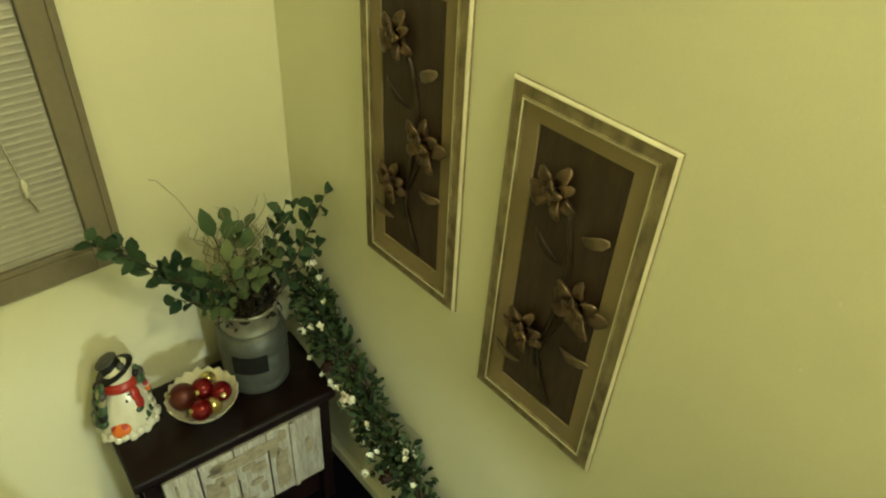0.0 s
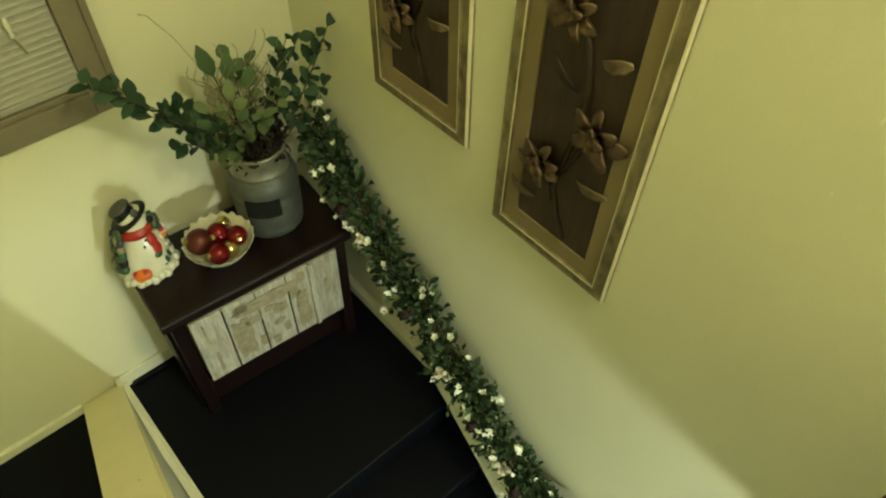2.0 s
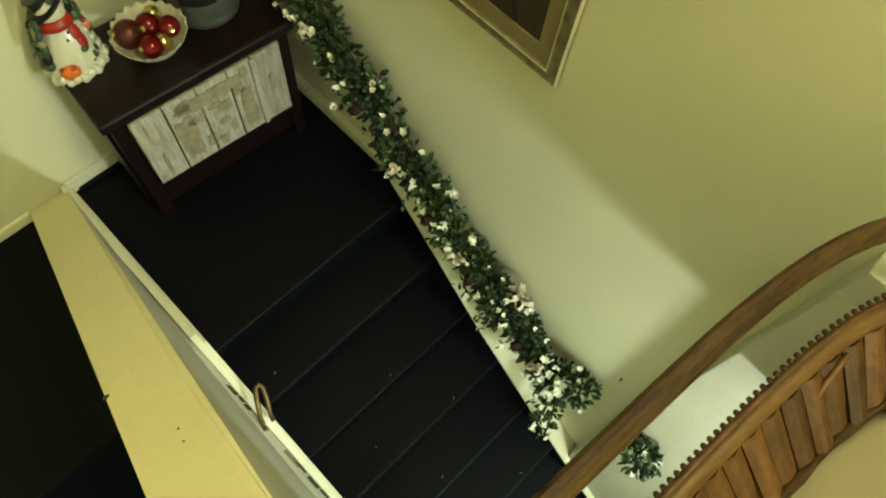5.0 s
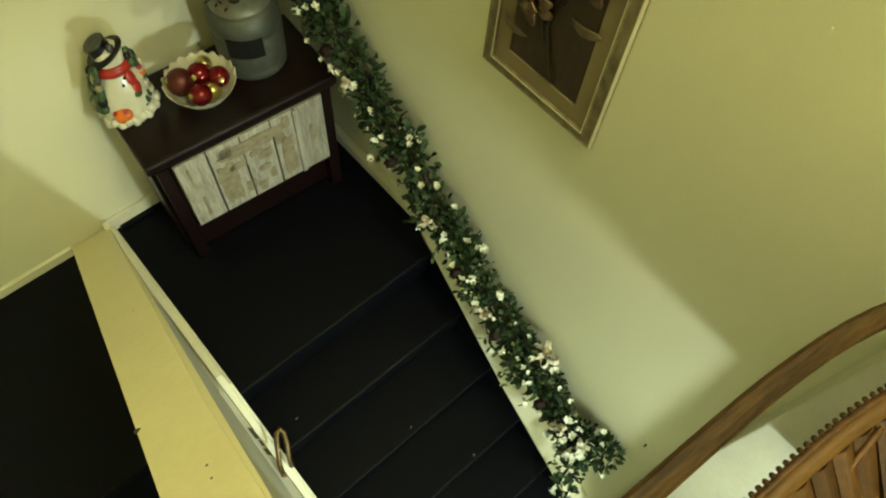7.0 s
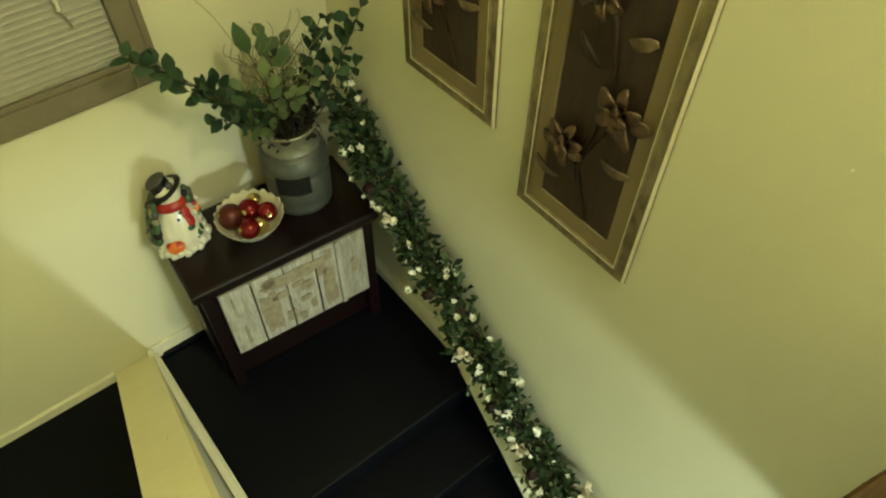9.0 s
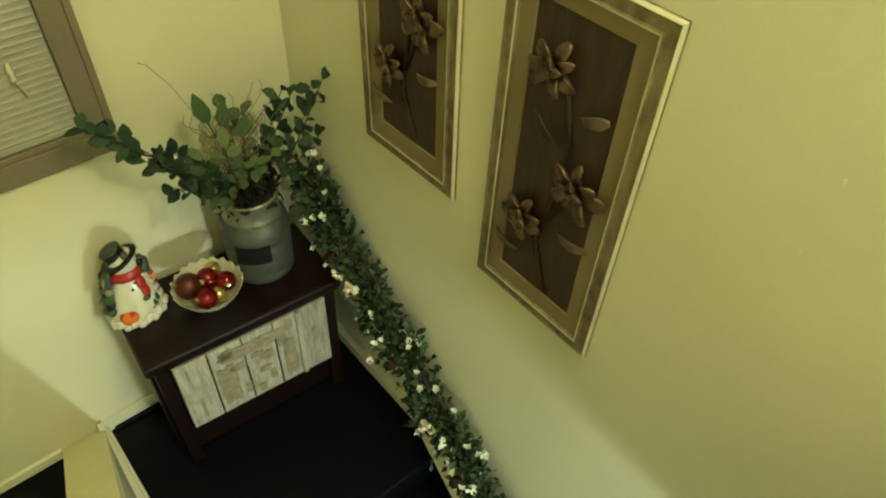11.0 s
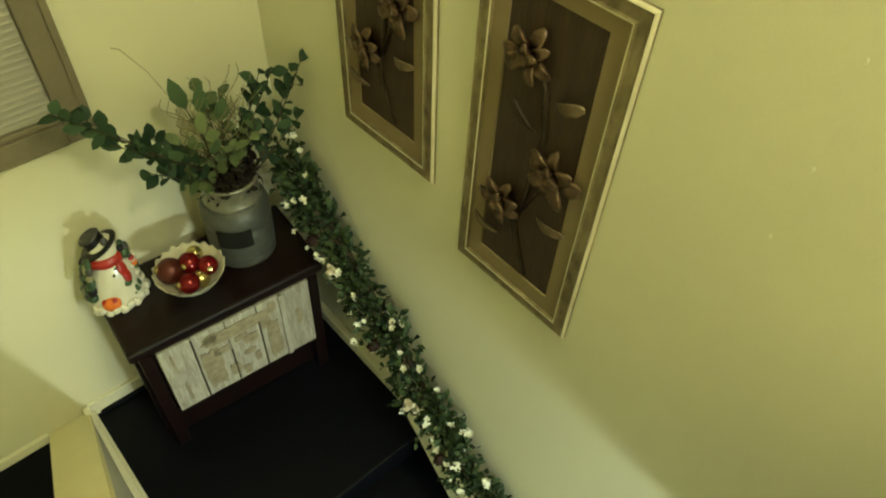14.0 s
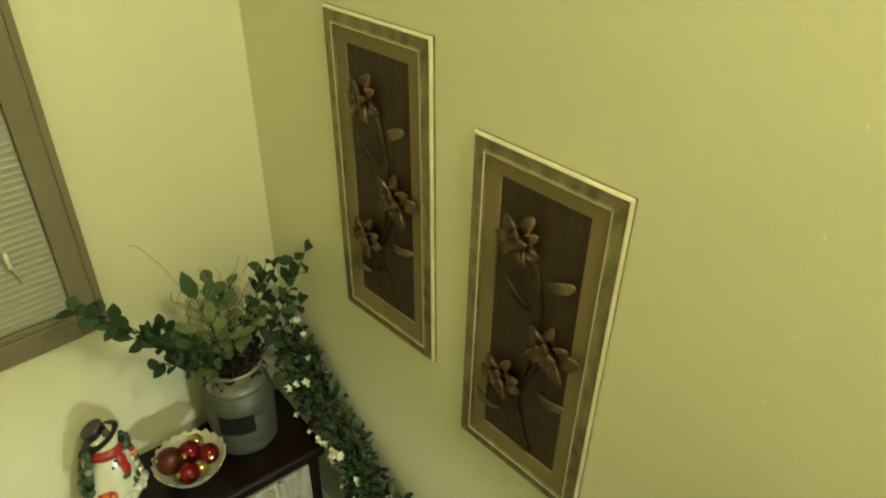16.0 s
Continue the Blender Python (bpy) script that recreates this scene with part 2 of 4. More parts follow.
# ---- setting ----
part("wall_east", boxm((0.0, -4.4, -2.3), (0.12, 0.12, 4.05)), WALL, label="pale cream plaster wall beside the stairs", kind="structure")["category"] = "wall"
bm = bmesh.new()
for a, b in (((-2.7, 0, -2.3), (0, 0.12, 1.285)), ((-2.7, 0, 2.45), (0, 0.12, 4.05)), ((-0.655, 0, 1.285), (0, 0.12, 2.45)), ((-2.7, 0, 1.285), (-1.65, 0.12, 2.45))):
    block(bm, a, b)
part("wall_north", bm, WALL, label="pale cream plaster wall with a window", kind="structure")["category"] = "wall"
part("wall_west", boxm((-2.82, -4.4, -2.3), (-2.7, 0.12, 4.05)), WALL, label="plain cream plaster wall", kind="structure")["category"] = "wall"
part("wall_south", boxm((-2.82, -4.52, -2.3), (0.12, -4.4, 4.05)), WALL, label="plain cream plaster wall", kind="structure")["category"] = "wall"
part("ceiling", boxm((-2.82, -4.52, 4.05), (0.12, 0.12, 4.17)), WALL, label="plain cream ceiling", kind="structure")["category"] = "ceiling"
part("floor", boxm((-2.7, -4.4, -2.19), (0, -0.6, -2.09)), BLACK, label="dark lower hall floor", kind="structure")["category"] = "floor"
part("upper_floor", boxm((-2.7, -4.4, 1.16), (-0.067, -2.2, 1.35), 0.006), WALL, label="cream edge of the upper floor", kind="structure")["category"] = "floor"
part("door_header", boxm((-2.7, -2.31, 0.825), (-0.067, -2.202, 1.156), 0.004), WALL, label="cream plaster header under the upper floor", kind="structure")["category"] = "wall"

# Added return: its edge cuts the lower lamp's patch; grey stands for dimmer light.
part("added_jamb", boxm((-0.067, -4.4, -2.09), (0, -2.07, 1.35), 0.004), FACE, label="added plaster return beside the upper floor, greyed to look less lit", kind="structure")["category"] = "wall"

RISE, RUN, NOSE = 0.19, 0.22, -0.89
land = thing("landing", label="black painted wooden stair landing", category="landing", kind="structure")
part("landing_deck", boxm((-2.7, NOSE, -0.045), (0, 0, 0), 0.008), BLACK, land)
part("landing_riser", boxm((-1.04, NOSE + 0.025, -RISE), (0, NOSE + 0.045, -0.045)), BLACK, land)
part("landing_back", boxm((-2.7, NOSE + 0.05, -2.09), (-1.136, NOSE + 0.09, -0.045)), BLACK, land)
stair = thing("staircase", label="steep black painted wooden stairs going down", category="stairs", kind="structure")
for k in range(1, 11):
    y, z = NOSE - RUN * k, -RISE * k
    part("tread", boxm((-1.04, y, z - 0.035), (0, y + RUN + 0.03, z), 0.008), BLACK, stair)
    part("riser", boxm((-1.04, y + 0.025, z - RISE), (0, y + 0.043, z - 0.035)), BLACK, stair)

# pale lint caught on the black treads
rng = random.Random(3)
for x, k, back in ((-0.52, 2, 0.03), (-0.74, 3, 0.10), (-0.36, 3, 0.02), (-0.60, 4, 0.05), (-0.30, 5, 0.03), (-0.86, 1, 0.08), (-0.45, 6, 0.04)):
    bm = bmesh.new()
    a = rng.uniform(0, 3.14)
    dx, dy = 0.006 * math.cos(a), 0.006 * math.sin(a)
    tube(bm, [(-dx, -dy, 0.001), (0.2 * dy, 0, 0.0022), (dx, dy, 0.001)], [0.0006, 0.0013, 0.0006], 5)
    lint = part("lint", bm, CHIP, None, "pale speck of lint on a black stair tread")
    lint.location = (x, NOSE - RUN * k + back, -RISE * k + 0.0003)
    tagged(lint, category="lint", group="lint on the stairs")

# skirting boards and stringers
def line(y, off):
    return -(RISE / RUN) * (NOSE - y) + off


base = thing("baseboard_east", label="cream painted skirting board along the landing", category="baseboard", kind="structure")
part("board", prism(((-0.80, 0), (-0.02, 0), (-0.02, 0.055), (-0.80, 0.055)), -0.032, 0, 0.004), TRIM, base)
strg = thing("stringer_east", label="stair stringer against the wall with a cream top edge", category="trim", kind="structure")


def widening(bm):
    """The stringer stands further off the wall lower down."""
    for v in bm.verts:
        if v.co.x < -0.05:
            v.co.x -= 0.028 * min(1.0, max(0.0, (-v.co.y - 0.84) / 0.5))
    return bm


part("side_board", widening(prism(((-0.82, -0.15), (-0.82, 0.045), (-1.4, line(-1.4, -0.005)), (-3.0, line(-3.0, -0.005)), (-3.0, line(-3.0, -0.3)), (-1.4, line(-1.4, -0.3))), -0.066, 0, 0.003)), BLACK, strg)
part("top_edge", widening(prism(((-0.815, 0.045), (-0.815, 0.066), (-1.4, line(-1.4, 0.016)), (-3.0, line(-3.0, 0.016)), (-3.0, line(-3.0, -0.005)), (-1.4, line(-1.4, -0.005))), -0.069, 0, 0.003)), TRIM, strg)
base = thing("baseboard_north", label="cream painted skirting board", category="baseboard", kind="structure")
part("board", boxm((-0.983, -0.016, 0), (-0.032, 0, 0.075), 0.004), TRIM, base)
part("board", boxm((-2.7, -0.016, 0), (-1.143, 0, 0.045), 0.004), TRIM, base)
part("shoe_moulding", boxm((-0.955, -0.034, 0), (-0.032, -0.016, 0.018), 0.006), BLACK, base)
strg = thing("stringer_west", label="cream painted stringer along the half wall", category="trim", kind="structure")
part("board", prism(((-0.02, 0), (-0.02, 0.085), (-0.82, 0.085), (-3.0, line(-3.0, 0.04)), (-3.0, line(-3.0, -0.3)), (-0.82, -0.15)), -1.006, -0.982, 0.003), TRIM, strg)


def chamfer(bm, off, rise=0.11):
    """Tilts the top face up towards the half wall."""
    for v in bm.verts:
        if v.co.z > min(line(v.co.y, off) - 0.012, 0.05):
            v.co.z += rise * (-1.008 - v.co.x) / 0.037
    return bm


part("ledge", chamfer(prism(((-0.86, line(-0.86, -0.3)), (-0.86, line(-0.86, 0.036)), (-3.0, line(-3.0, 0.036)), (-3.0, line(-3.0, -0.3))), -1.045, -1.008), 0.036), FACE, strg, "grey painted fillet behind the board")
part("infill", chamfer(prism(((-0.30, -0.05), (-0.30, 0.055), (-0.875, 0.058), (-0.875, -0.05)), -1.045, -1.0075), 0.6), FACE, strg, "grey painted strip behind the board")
part("bead", prism(((-0.02, 0.0), (-0.02, 0.04), (-0.85, 0.045), (-3.0, line(-3.0, 0.012)), (-3.0, line(-3.0, -0.24)), (-0.85, -0.2)), -0.982, -0.971, 0.003), TRIM, strg)

# half wall between the flights, with its sloping cap
def cap_z(y):
    return 0.03 - 0.985 * y


knee = thing("half_wall", label="sloping half wall with a pale yellow painted cap", category="half wall", kind="structure")
def tapered(bm, near, far):
    """The half wall is wider where it meets the north wall."""
    for v in bm.verts:
        if v.co.x > -1.08:
            v.co.x += far + (near - far) * min(1.0, -v.co.y / 1.4) - near
    return bm


top = cap_z(-1.80)
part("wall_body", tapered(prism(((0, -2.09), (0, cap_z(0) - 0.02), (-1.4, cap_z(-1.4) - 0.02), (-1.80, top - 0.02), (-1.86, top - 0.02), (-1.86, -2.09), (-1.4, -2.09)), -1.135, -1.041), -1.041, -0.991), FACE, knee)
part("cap", tapered(prism(((0, cap_z(0) - 0.02), (0, cap_z(0)), (-1.4, cap_z(-1.4)), (-1.80, top), (-1.86, top), (-1.86, top - 0.02), (-1.80, top - 0.02), (-1.4, cap_z(-1.4) - 0.02)), -1.142, -1.036, 0.003), -1.036, -0.987), CAP, knee)

rng = random.Random(17)
for x, y, r_ in ((-1.1405, -1.354, 0.006), (-1.075, -1.52, 0.0022), (-1.077, -1.545, 0.002), (-1.075, -1.12, 0.003), (-1.09, -1.34, 0.0025), (-1.035, -1.33, 0.003), (-1.06, -0.92, 0.002)):
    bm = bmesh.new()
    bmesh.ops.create_icosphere(bm, subdivisions=2, radius=r_)
    for v in bm.verts:
        v.co = Vector((v.co.x * rng.uniform(0.8, 1.2), v.co.y * rng.uniform(0.8, 1.5), v.co.z * 0.25))
    ob = part("paint_chip", bm, DARKW if r_ > 0.005 or r_ < 0.0025 else CHIP, knee, "small chip in the paint")
    ob.matrix_local = pose(x, y, cap_z(y), -44.6, 0, 0)

# dark scar left along the half wall, and the old rail hook on it
scar = thing("rail_scar", label="dark scuffed groove along the half wall", category="wall mark")
for y0, y1, w, mat in ((-0.985, -1.035, 0.010, DARKW), (-1.030, -1.062, 0.006, DARKW), (-1.060, -1.095, 0.010, DARKW), (-1.250, -1.335, 0.013, TWIG), (-1.300, -1.360, 0.007, DARKW), (-1.365, -1.430, 0.012, DARKW), (-1.425, -1.500, 0.008, DARKW), (-1.500, -1.580, 0.011, DARKW)):
    part("groove", chamfer(prism(((y0, line(y0, 0.01)), (y0 - 0.012, line(y0 - 0.012, 0.040)), (y1, line(y1, 0.040)), (y1 - 0.006, line(y1 - 0.006, 0.01))), -1.009 - w, -1.0085), 0.040), mat, scar)
hook = thing("rail_hook", label="tarnished brass rail hook screwed to the half wall", category="hook")
bm = bmesh.new()
hz = line(-1.12, 0.055)
tube(bm, [(-1.020, -1.175, hz - 0.05), (-1.006, -1.150, hz + 0.03), (-0.975, -1.100, hz + 0.075), (-0.952, -1.068, hz + 0.090), (-0.936, -1.062, hz + 0.086), (-0.930, -1.076, hz + 0.070), (-0.945, -1.110, hz + 0.045), (-0.968, -1.150, hz + 0.015), (-0.976, -1.165, hz - 0.03)], 0.009, 10)
part("bracket", bm, BRASS, hook, smooth=True)
part("plate", boxm((-1.045, -1.18, hz - 0.045), (-1.008, -1.11, hz - 0.015), 0.002), BRASS, hook)

# window with its casing and blind
win = thing("window_1", label="window with a taupe painted casing", category="window", kind="structure")
for a, b in (((-0.655, -0.02, 1.195), (-0.572, 0.012, 2.54)), ((-1.733, -0.02, 1.195), (-1.65, 0.012, 2.54)), ((-1.65, -0.02, 2.45), (-0.655, 0.012, 2.54))):
    part("casing", boxm(a, b, 0.004), TAUPE, win)
part("casing_edge", boxm((-0.594, -0.028, 1.20), (-0.574, -0.02, 2.535), 0.003), TAUPE, win)
part("window_sill", boxm((-1.65, -0.022, 1.195), (-0.655, 0.012, 1.268), 0.004), TAUPE, win)
part("sill_lip", boxm((-1.65, -0.012, 1.268), (-0.655, 0.05, 1.285), 0.003), TAUPE, win)
part("window_corner", boxm((-0.578, -0.03, 1.19), (-0.545, 0, 1.222), 0.004), TAUPE, win)
pane = part("pane", boxm((-1.65, 0.085, 1.285), (-0.655, 0.09, 2.45)), NIGHT, win)
blind = thing("venetian_blind", label="closed white venetian blind with a pull cord", category="blind")
part("headrail", boxm((-1.645, 0.01, 2.40), (-0.66, 0.05, 2.448), 0.003), SLAT, blind)
part("bottom_rail", boxm((-1.645, -0.004, 1.287), (-0.657, 0.014, 1.307), 0.004), SLAT, blind)
bm = bmesh.new()
prof = [(-0.0040, -0.0120), (-0.0012, -0.0068), (0.0, 0.0), (0.0004, 0.0066), (0.0012, 0.0116)]
fr = [bm.verts.new((-1.642, 0.006 + a, b)) for a, b in prof] + [bm.verts.new((-1.642, 0.0078 + a, b)) for a, b in prof[::-1]]
bk = [bm.verts.new((-0.656, v.co.y, v.co.z)) for v in fr]
bm.faces.new(fr)
bm.faces.new(bk[::-1])
for k in range(len(fr)):
    bm.faces.new((fr[k], bk[k], bk[(k + 1) % len(fr)], fr[(k + 1) % len(fr)]))
bmesh.ops.recalc_face_normals(bm, faces=bm.faces)
slat_mesh = finish("slat", bm, SLAT)
for k in range(54):
    o = new("slat", slat_mesh)
    o.parent = blind
    o.location = (0, 0, 1.320 + 0.0200 * k)
bm = bmesh.new()
tube(bm, [(-0.80, -0.008, 2.40), (-0.795, -0.010, 2.0), (-0.775, -0.012, 1.62), (-0.765, -0.012, 1.545)], 0.0022, 6)
cord = part("pull_cord", bm, SLAT, blind)
part("tassel", turned([(0.003, 0.022), (0.007, 0.014), (0.008, 0.0), (0.005, -0.012), (0.009, -0.026), (0.004, -0.03)][::-1], 12, centre=(-0.762, -0.014, 1.515)), PORC, cord, smooth=True)
bm = bmesh.new()
tube(bm, [(-0.762, -0.012, 1.478), (-0.754, -0.01, 1.455), (-0.748, -0.009, 1.43)], 0.0022, 6)
part("cord_end", bm, TAUPE, cord)

# ---- landing table with its crate ----
TT = -4.4
table = thing("side_table", (-0.464, -0.381, -0.015), TT, "dark cherry wood side table on the landing", "table")
bm = boxm((-0.352, -0.004, 0.617), (0.345, 0.345, 0.665), 0.012)
part("tabletop", bm, MAHOG, table, smooth=False)
part("top_moulding", boxm((-0.335, 0.008, 0.602), (0.335, 0.325, 0.617), 0.005), MAHOG, table)
for x in (-0.325, 0.28):
    for y in (0.018, 0.275):
        part("leg", boxm((x, y, 0.015), (x + 0.045, y + 0.045, 0.602), 0.004), MAHOG, table)
part("shelf", boxm((-0.322, 0.02, 0.205), (0.322, 0.318, 0.236), 0.004), MAHOG, table)
part("apron", boxm((-0.30, 0.06, 0.03), (0.30, 0.075, 0.205), 0.003), MAHOG, table)
part("back_panel", boxm((-0.28, 0.312, 0.236), (0.28, 0.32, 0.602)), MAHOG, table)
for x in (-0.338, 0.326):
    part("side_panel", boxm((x, 0.063, 0.03), (x + 0.012, 0.332, 0.602), 0.002), MAHOG, table)

crate = thing("wooden_crate", (-0.464, -0.381, 0.221), TT, "whitewashed distressed wooden crate under the tabletop", "crate")
edges = (-0.272, -0.16, -0.04, 0.075, 0.165, 0.28)
for x0, x1 in zip(edges, edges[1:]):
    part("plank", boxm((x0 + 0.0015, 0.002 + random.uniform(0, 0.002), 0.004), (x1 - 0.0015, 0.018, 0.362), 0.0025), WHITEWASH, crate)
part("batten", boxm((0.158, -0.006, 0.006), (0.176, 0.001, 0.36), 0.002), WHITEWASH, crate)
part("base_board", boxm((-0.27, 0.02, 0), (0.278, 0.29, 0.014), 0.002), WHITEWASH, crate)
for x in (-0.272, 0.266):
    part("side_board", boxm((x, 0.02, 0.016), (x + 0.014, 0.29, 0.36), 0.002), WHITEWASH, crate)
rng = random.Random(5)


def blot(parent, cx, cz, w, h, name="print_patch"):
    """A worn printed patch with a ragged edge, lying on the planks."""
    b = bmesh.new()
    n = 22
    ring = []
    for k in range(n):
        a = 2 * math.pi * k / n
        c, s_ = math.cos(a), math.sin(a)
        f = 1 / max(abs(c), abs(s_)) ** 0.75 * rng.uniform(0.82, 1.04)
        ring.append((cx + w / 2 * c * f, cz + h / 2 * s_ * f))
    lo = [b.verts.new((x, -0.0005, z)) for x, z in ring]
    hi = [b.verts.new((x, 0.0012, z)) for x, z in ring]
    b.faces.new(lo)
    for k in range(n):
        b.faces.new((lo[k], lo[(k + 1) % n], hi[(k + 1) % n], hi[k]))
    bmesh.ops.recalc_face_normals(b, faces=b.faces)
    return part(name, b, TAN, parent)


for cx, cz, w, h in ((-0.115, 0.15, 0.075, 0.23), (0.0, 0.30, 0.27, 0.065), (0.035, 0.215, 0.06, 0.05), (0.12, 0.14, 0.055, 0.22), (-0.045, 0.085, 0.04, 0.07), (0.02, 0.145, 0.05, 0.03), (-0.10, 0.315, 0.05, 0.05), (-0.075, 0.225, 0.06, 0.035), (0.0, 0.245, 0.05, 0.03), (0.095, 0.25, 0.05, 0.05), (0.045, 0.095, 0.025, 0.06), (-0.005, 0.05, 0.03, 0.05), (0.13, 0.32, 0.03, 0.06), (-0.22, 0.1, 0.012, 0.12), (-0.235, 0.28, 0.01, 0.1), (0.225, 0.2, 0.02, 0.1)):
    blot(crate, cx, cz, w, h)
for cx, z0, z1 in ((-0.16, 0.01, 0.35), (-0.04, 0.02, 0.2), (0.075, 0.01, 0.28)):
    part("dark_joint", boxm((cx - 0.003, -0.0008, z0), (cx + 0.003, 0.003, z1), 0.0006), DARKW, crate)

# ---- things on the table ----
TOP = 0.650
can = thing("milk_can", (-0.293, -0.178, TOP), 0, "galvanised milk can vase with a chalkboard label", "vase")
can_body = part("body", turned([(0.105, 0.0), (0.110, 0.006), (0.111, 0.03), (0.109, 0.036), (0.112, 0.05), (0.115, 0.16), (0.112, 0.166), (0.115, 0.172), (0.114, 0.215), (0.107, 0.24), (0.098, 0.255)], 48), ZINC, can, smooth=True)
part("neck", turned([(0.098, 0.253), (0.093, 0.264), (0.091, 0.325), (0.098, 0.336), (0.100, 0.342), (0.095, 0.346), (0.088, 0.342), (0.085, 0.315)], 48), NECK, can, "zinc neck with the light on it painted in", smooth=True)
facing = math.atan2(-1.61, -0.66) - 0.2
bm = bmesh.new()
rows = []
for k in range(9):
    a = facing + (k / 8 - 0.5) * 1.0
    rows.append([bm.verts.new((r * math.cos(a), r * math.sin(a), z)) for r, z in ((0.1115, 0.112), (0.1185, 0.112), (0.1185, 0.186), (0.1115, 0.186))])
for p, q in zip(rows, rows[1:]):
    for j in range(4):
        bm.faces.new((p[j], q[j], q[(j + 1) % 4], p[(j + 1) % 4]))
bm.faces.new(rows[0][::-1])
bm.faces.new(rows[-1])
bmesh.ops.recalc_face_normals(bm, faces=bm.faces)
part("label_plate", bm, SLATE, can_body, "black chalkboard label")
# eucalyptus arrangement in the can
rng = random.Random(11)
plant = thing("eucalyptus_arrangement", (-0.293, -0.178, TOP + 0.30), 0, "artificial eucalyptus stems and curly twigs in a milk can", "plant")
org = Vector((-0.293, -0.178, TOP + 0.30))


def stem(tip, bend, mat, leaf, size, count, start=0.3, leaves=None, width=0.72):
    tip = Vector(tip) + Vector((0.004, 0.006, -0.012)) - org
    foot = Vector((rng.uniform(-0.05, 0.05), rng.uniform(-0.05, 0.05), -0.02))
    mid = foot.lerp(tip, 0.5) + Vector(bend)
    pts = [foot * (1 - s) ** 2 + mid * 2 * s * (1 - s) + tip * s * s for s in [k / 10 for k in range(11)]]
    one = bmesh.new()
    tube(one, pts, [0.0035 - 0.0022 * k / 10 for k in range(11)], 6)
    part("stem", one, STEM, plant, smooth=True)
    for k in range(count):
        s = start + (1 - start) * (k + rng.uniform(0, 0.6)) / count
        s = min(s, 1.0)
        i = min(int(s * 10), 9)
        p = pts[i].lerp(pts[i + 1], s * 10 - i)
        d = (pts[i + 1] - pts[i]).normalized()
        out = (spread_dir(rng) + Vector((-0.1, -0.5, 0.25)))
        out = (out - d * out.dot(d)).normalized()
        al = d * rng.uniform(0.2, 0.9) + out * (1 if k % 2 else -0.8)
        fc = Vector((-0.3, -0.8, 0.7)) + spread_dir(rng) * 0.8
        blade(leaf, p, al, fc, size * rng.uniform(0.75, 1.15), size * width * rng.uniform(0.85, 1.1), 0.12)


dark, pale, broad = bmesh.new(), bmesh.new(), bmesh.new()
for tip, bend, n in (((-0.705, -0.20, 1.44), (0.02, -0.04, 0.03), 26), ((-0.60, -0.22, 1.30), (0, -0.04, 0.03), 16), ((-0.66, -0.17, 1.405), (0.01, -0.03, 0.02), 14), ((-0.535, -0.23, 1.17), (-0.02, -0.05, 0.06), 12), ((-0.50, -0.16, 1.25), (0, 0, 0.05), 10),
                     ((-0.025, -0.27, 1.37), (0.0, -0.02, -0.03), 18), ((-0.05, -0.24, 1.26), (0.02, 0, 0.02), 13), ((-0.10, -0.22, 1.335), (0.0, 0, 0.0), 14), ((-0.15, -0.24, 1.36), (0, 0, 0.02), 12), ((-0.04, -0.26, 1.17), (0.02, -0.02, 0.04), 10)):
    stem(tip, bend, STEM, dark, 0.054, n, width=0.66)
for tip, n, sz in (((-0.31, -0.17, 1.325), 6, 0.065), ((-0.25, -0.16, 1.28), 9, 0.06), ((-0.36, -0.24, 1.24), 9, 0.062), ((-0.42, -0.2, 1.2), 9, 0.06), ((-0.20, -0.26, 1.2), 9, 0.055), ((-0.29, -0.28, 1.17), 9, 0.055), ((-0.44, -0.26, 1.12), 8, 0.055)):
    stem(tip, (0, 0, 0.02), STEM, pale if sz < 0.07 else dark, sz, n, 0.35, width=0.6)
for bx, bz, tx, tz, w in ((-0.368, 1.285, -0.396, 1.410, 0.048), (-0.330, 1.250, -0.318, 1.355, 0.044), (-0.405, 1.10, -0.455, 1.19, 0.055), (-0.275, 1.20, -0.262, 1.285, 0.046)):
    foot = Vector((bx, -0.19, bz)) - org
    tip = Vector((tx, -0.20, tz)) - org
    one = bmesh.new()
    tube(one, [Vector((0.2 * foot.x, 0, 0)), foot * 0.6, foot], [0.003, 0.0026, 0.002], 6)
    part("stem", one, STEM, plant, smooth=True)
    blade(broad, foot, tip - foot, Vector((-0.35, -0.85, 0.35)), (tip - foot).length, w, 0.10)
for k in range(30):
    a = rng.uniform(0, 6.28)
    top = Vector((rng.uniform(-0.13, 0.14), rng.uniform(-0.08, 0.08), rng.uniform(0.24, 0.40)))
    pts = []
    for j in range(22):
        s = j / 21
        curl = 0.006 + 0.016 * s
        pts.append(Vector((top.x * s, top.y * s, top.z * s)) + Vector((math.cos(a + s * 17) * curl, math.sin(a + s * 17) * curl, math.sin(a + s * 13) * curl * 0.7)))
    one = bmesh.new()
    tube(one, pts, [0.0024 - 0.0014 * j / 21 for j in range(22)], 5)
    part("curly_twig", one, TWIG, plant, "thin pale curly twig", smooth=True)
far = Vector((-0.47, -0.12, 1.48)) - org
one = bmesh.new()
tube(one, [Vector((0, 0, 0.05)), far * 0.45 + Vector((0.02, 0, 0.03)), far * 0.8 + Vector((0.01, 0, 0.03)), far, far + Vector((-0.02, 0, 0.012))], [0.0016, 0.0012, 0.0009, 0.0012, 0.0012], 5)
part("curly_twig", one, TWIG, plant, "thin pale curly twig", smooth=True)
moss = bmesh.new()
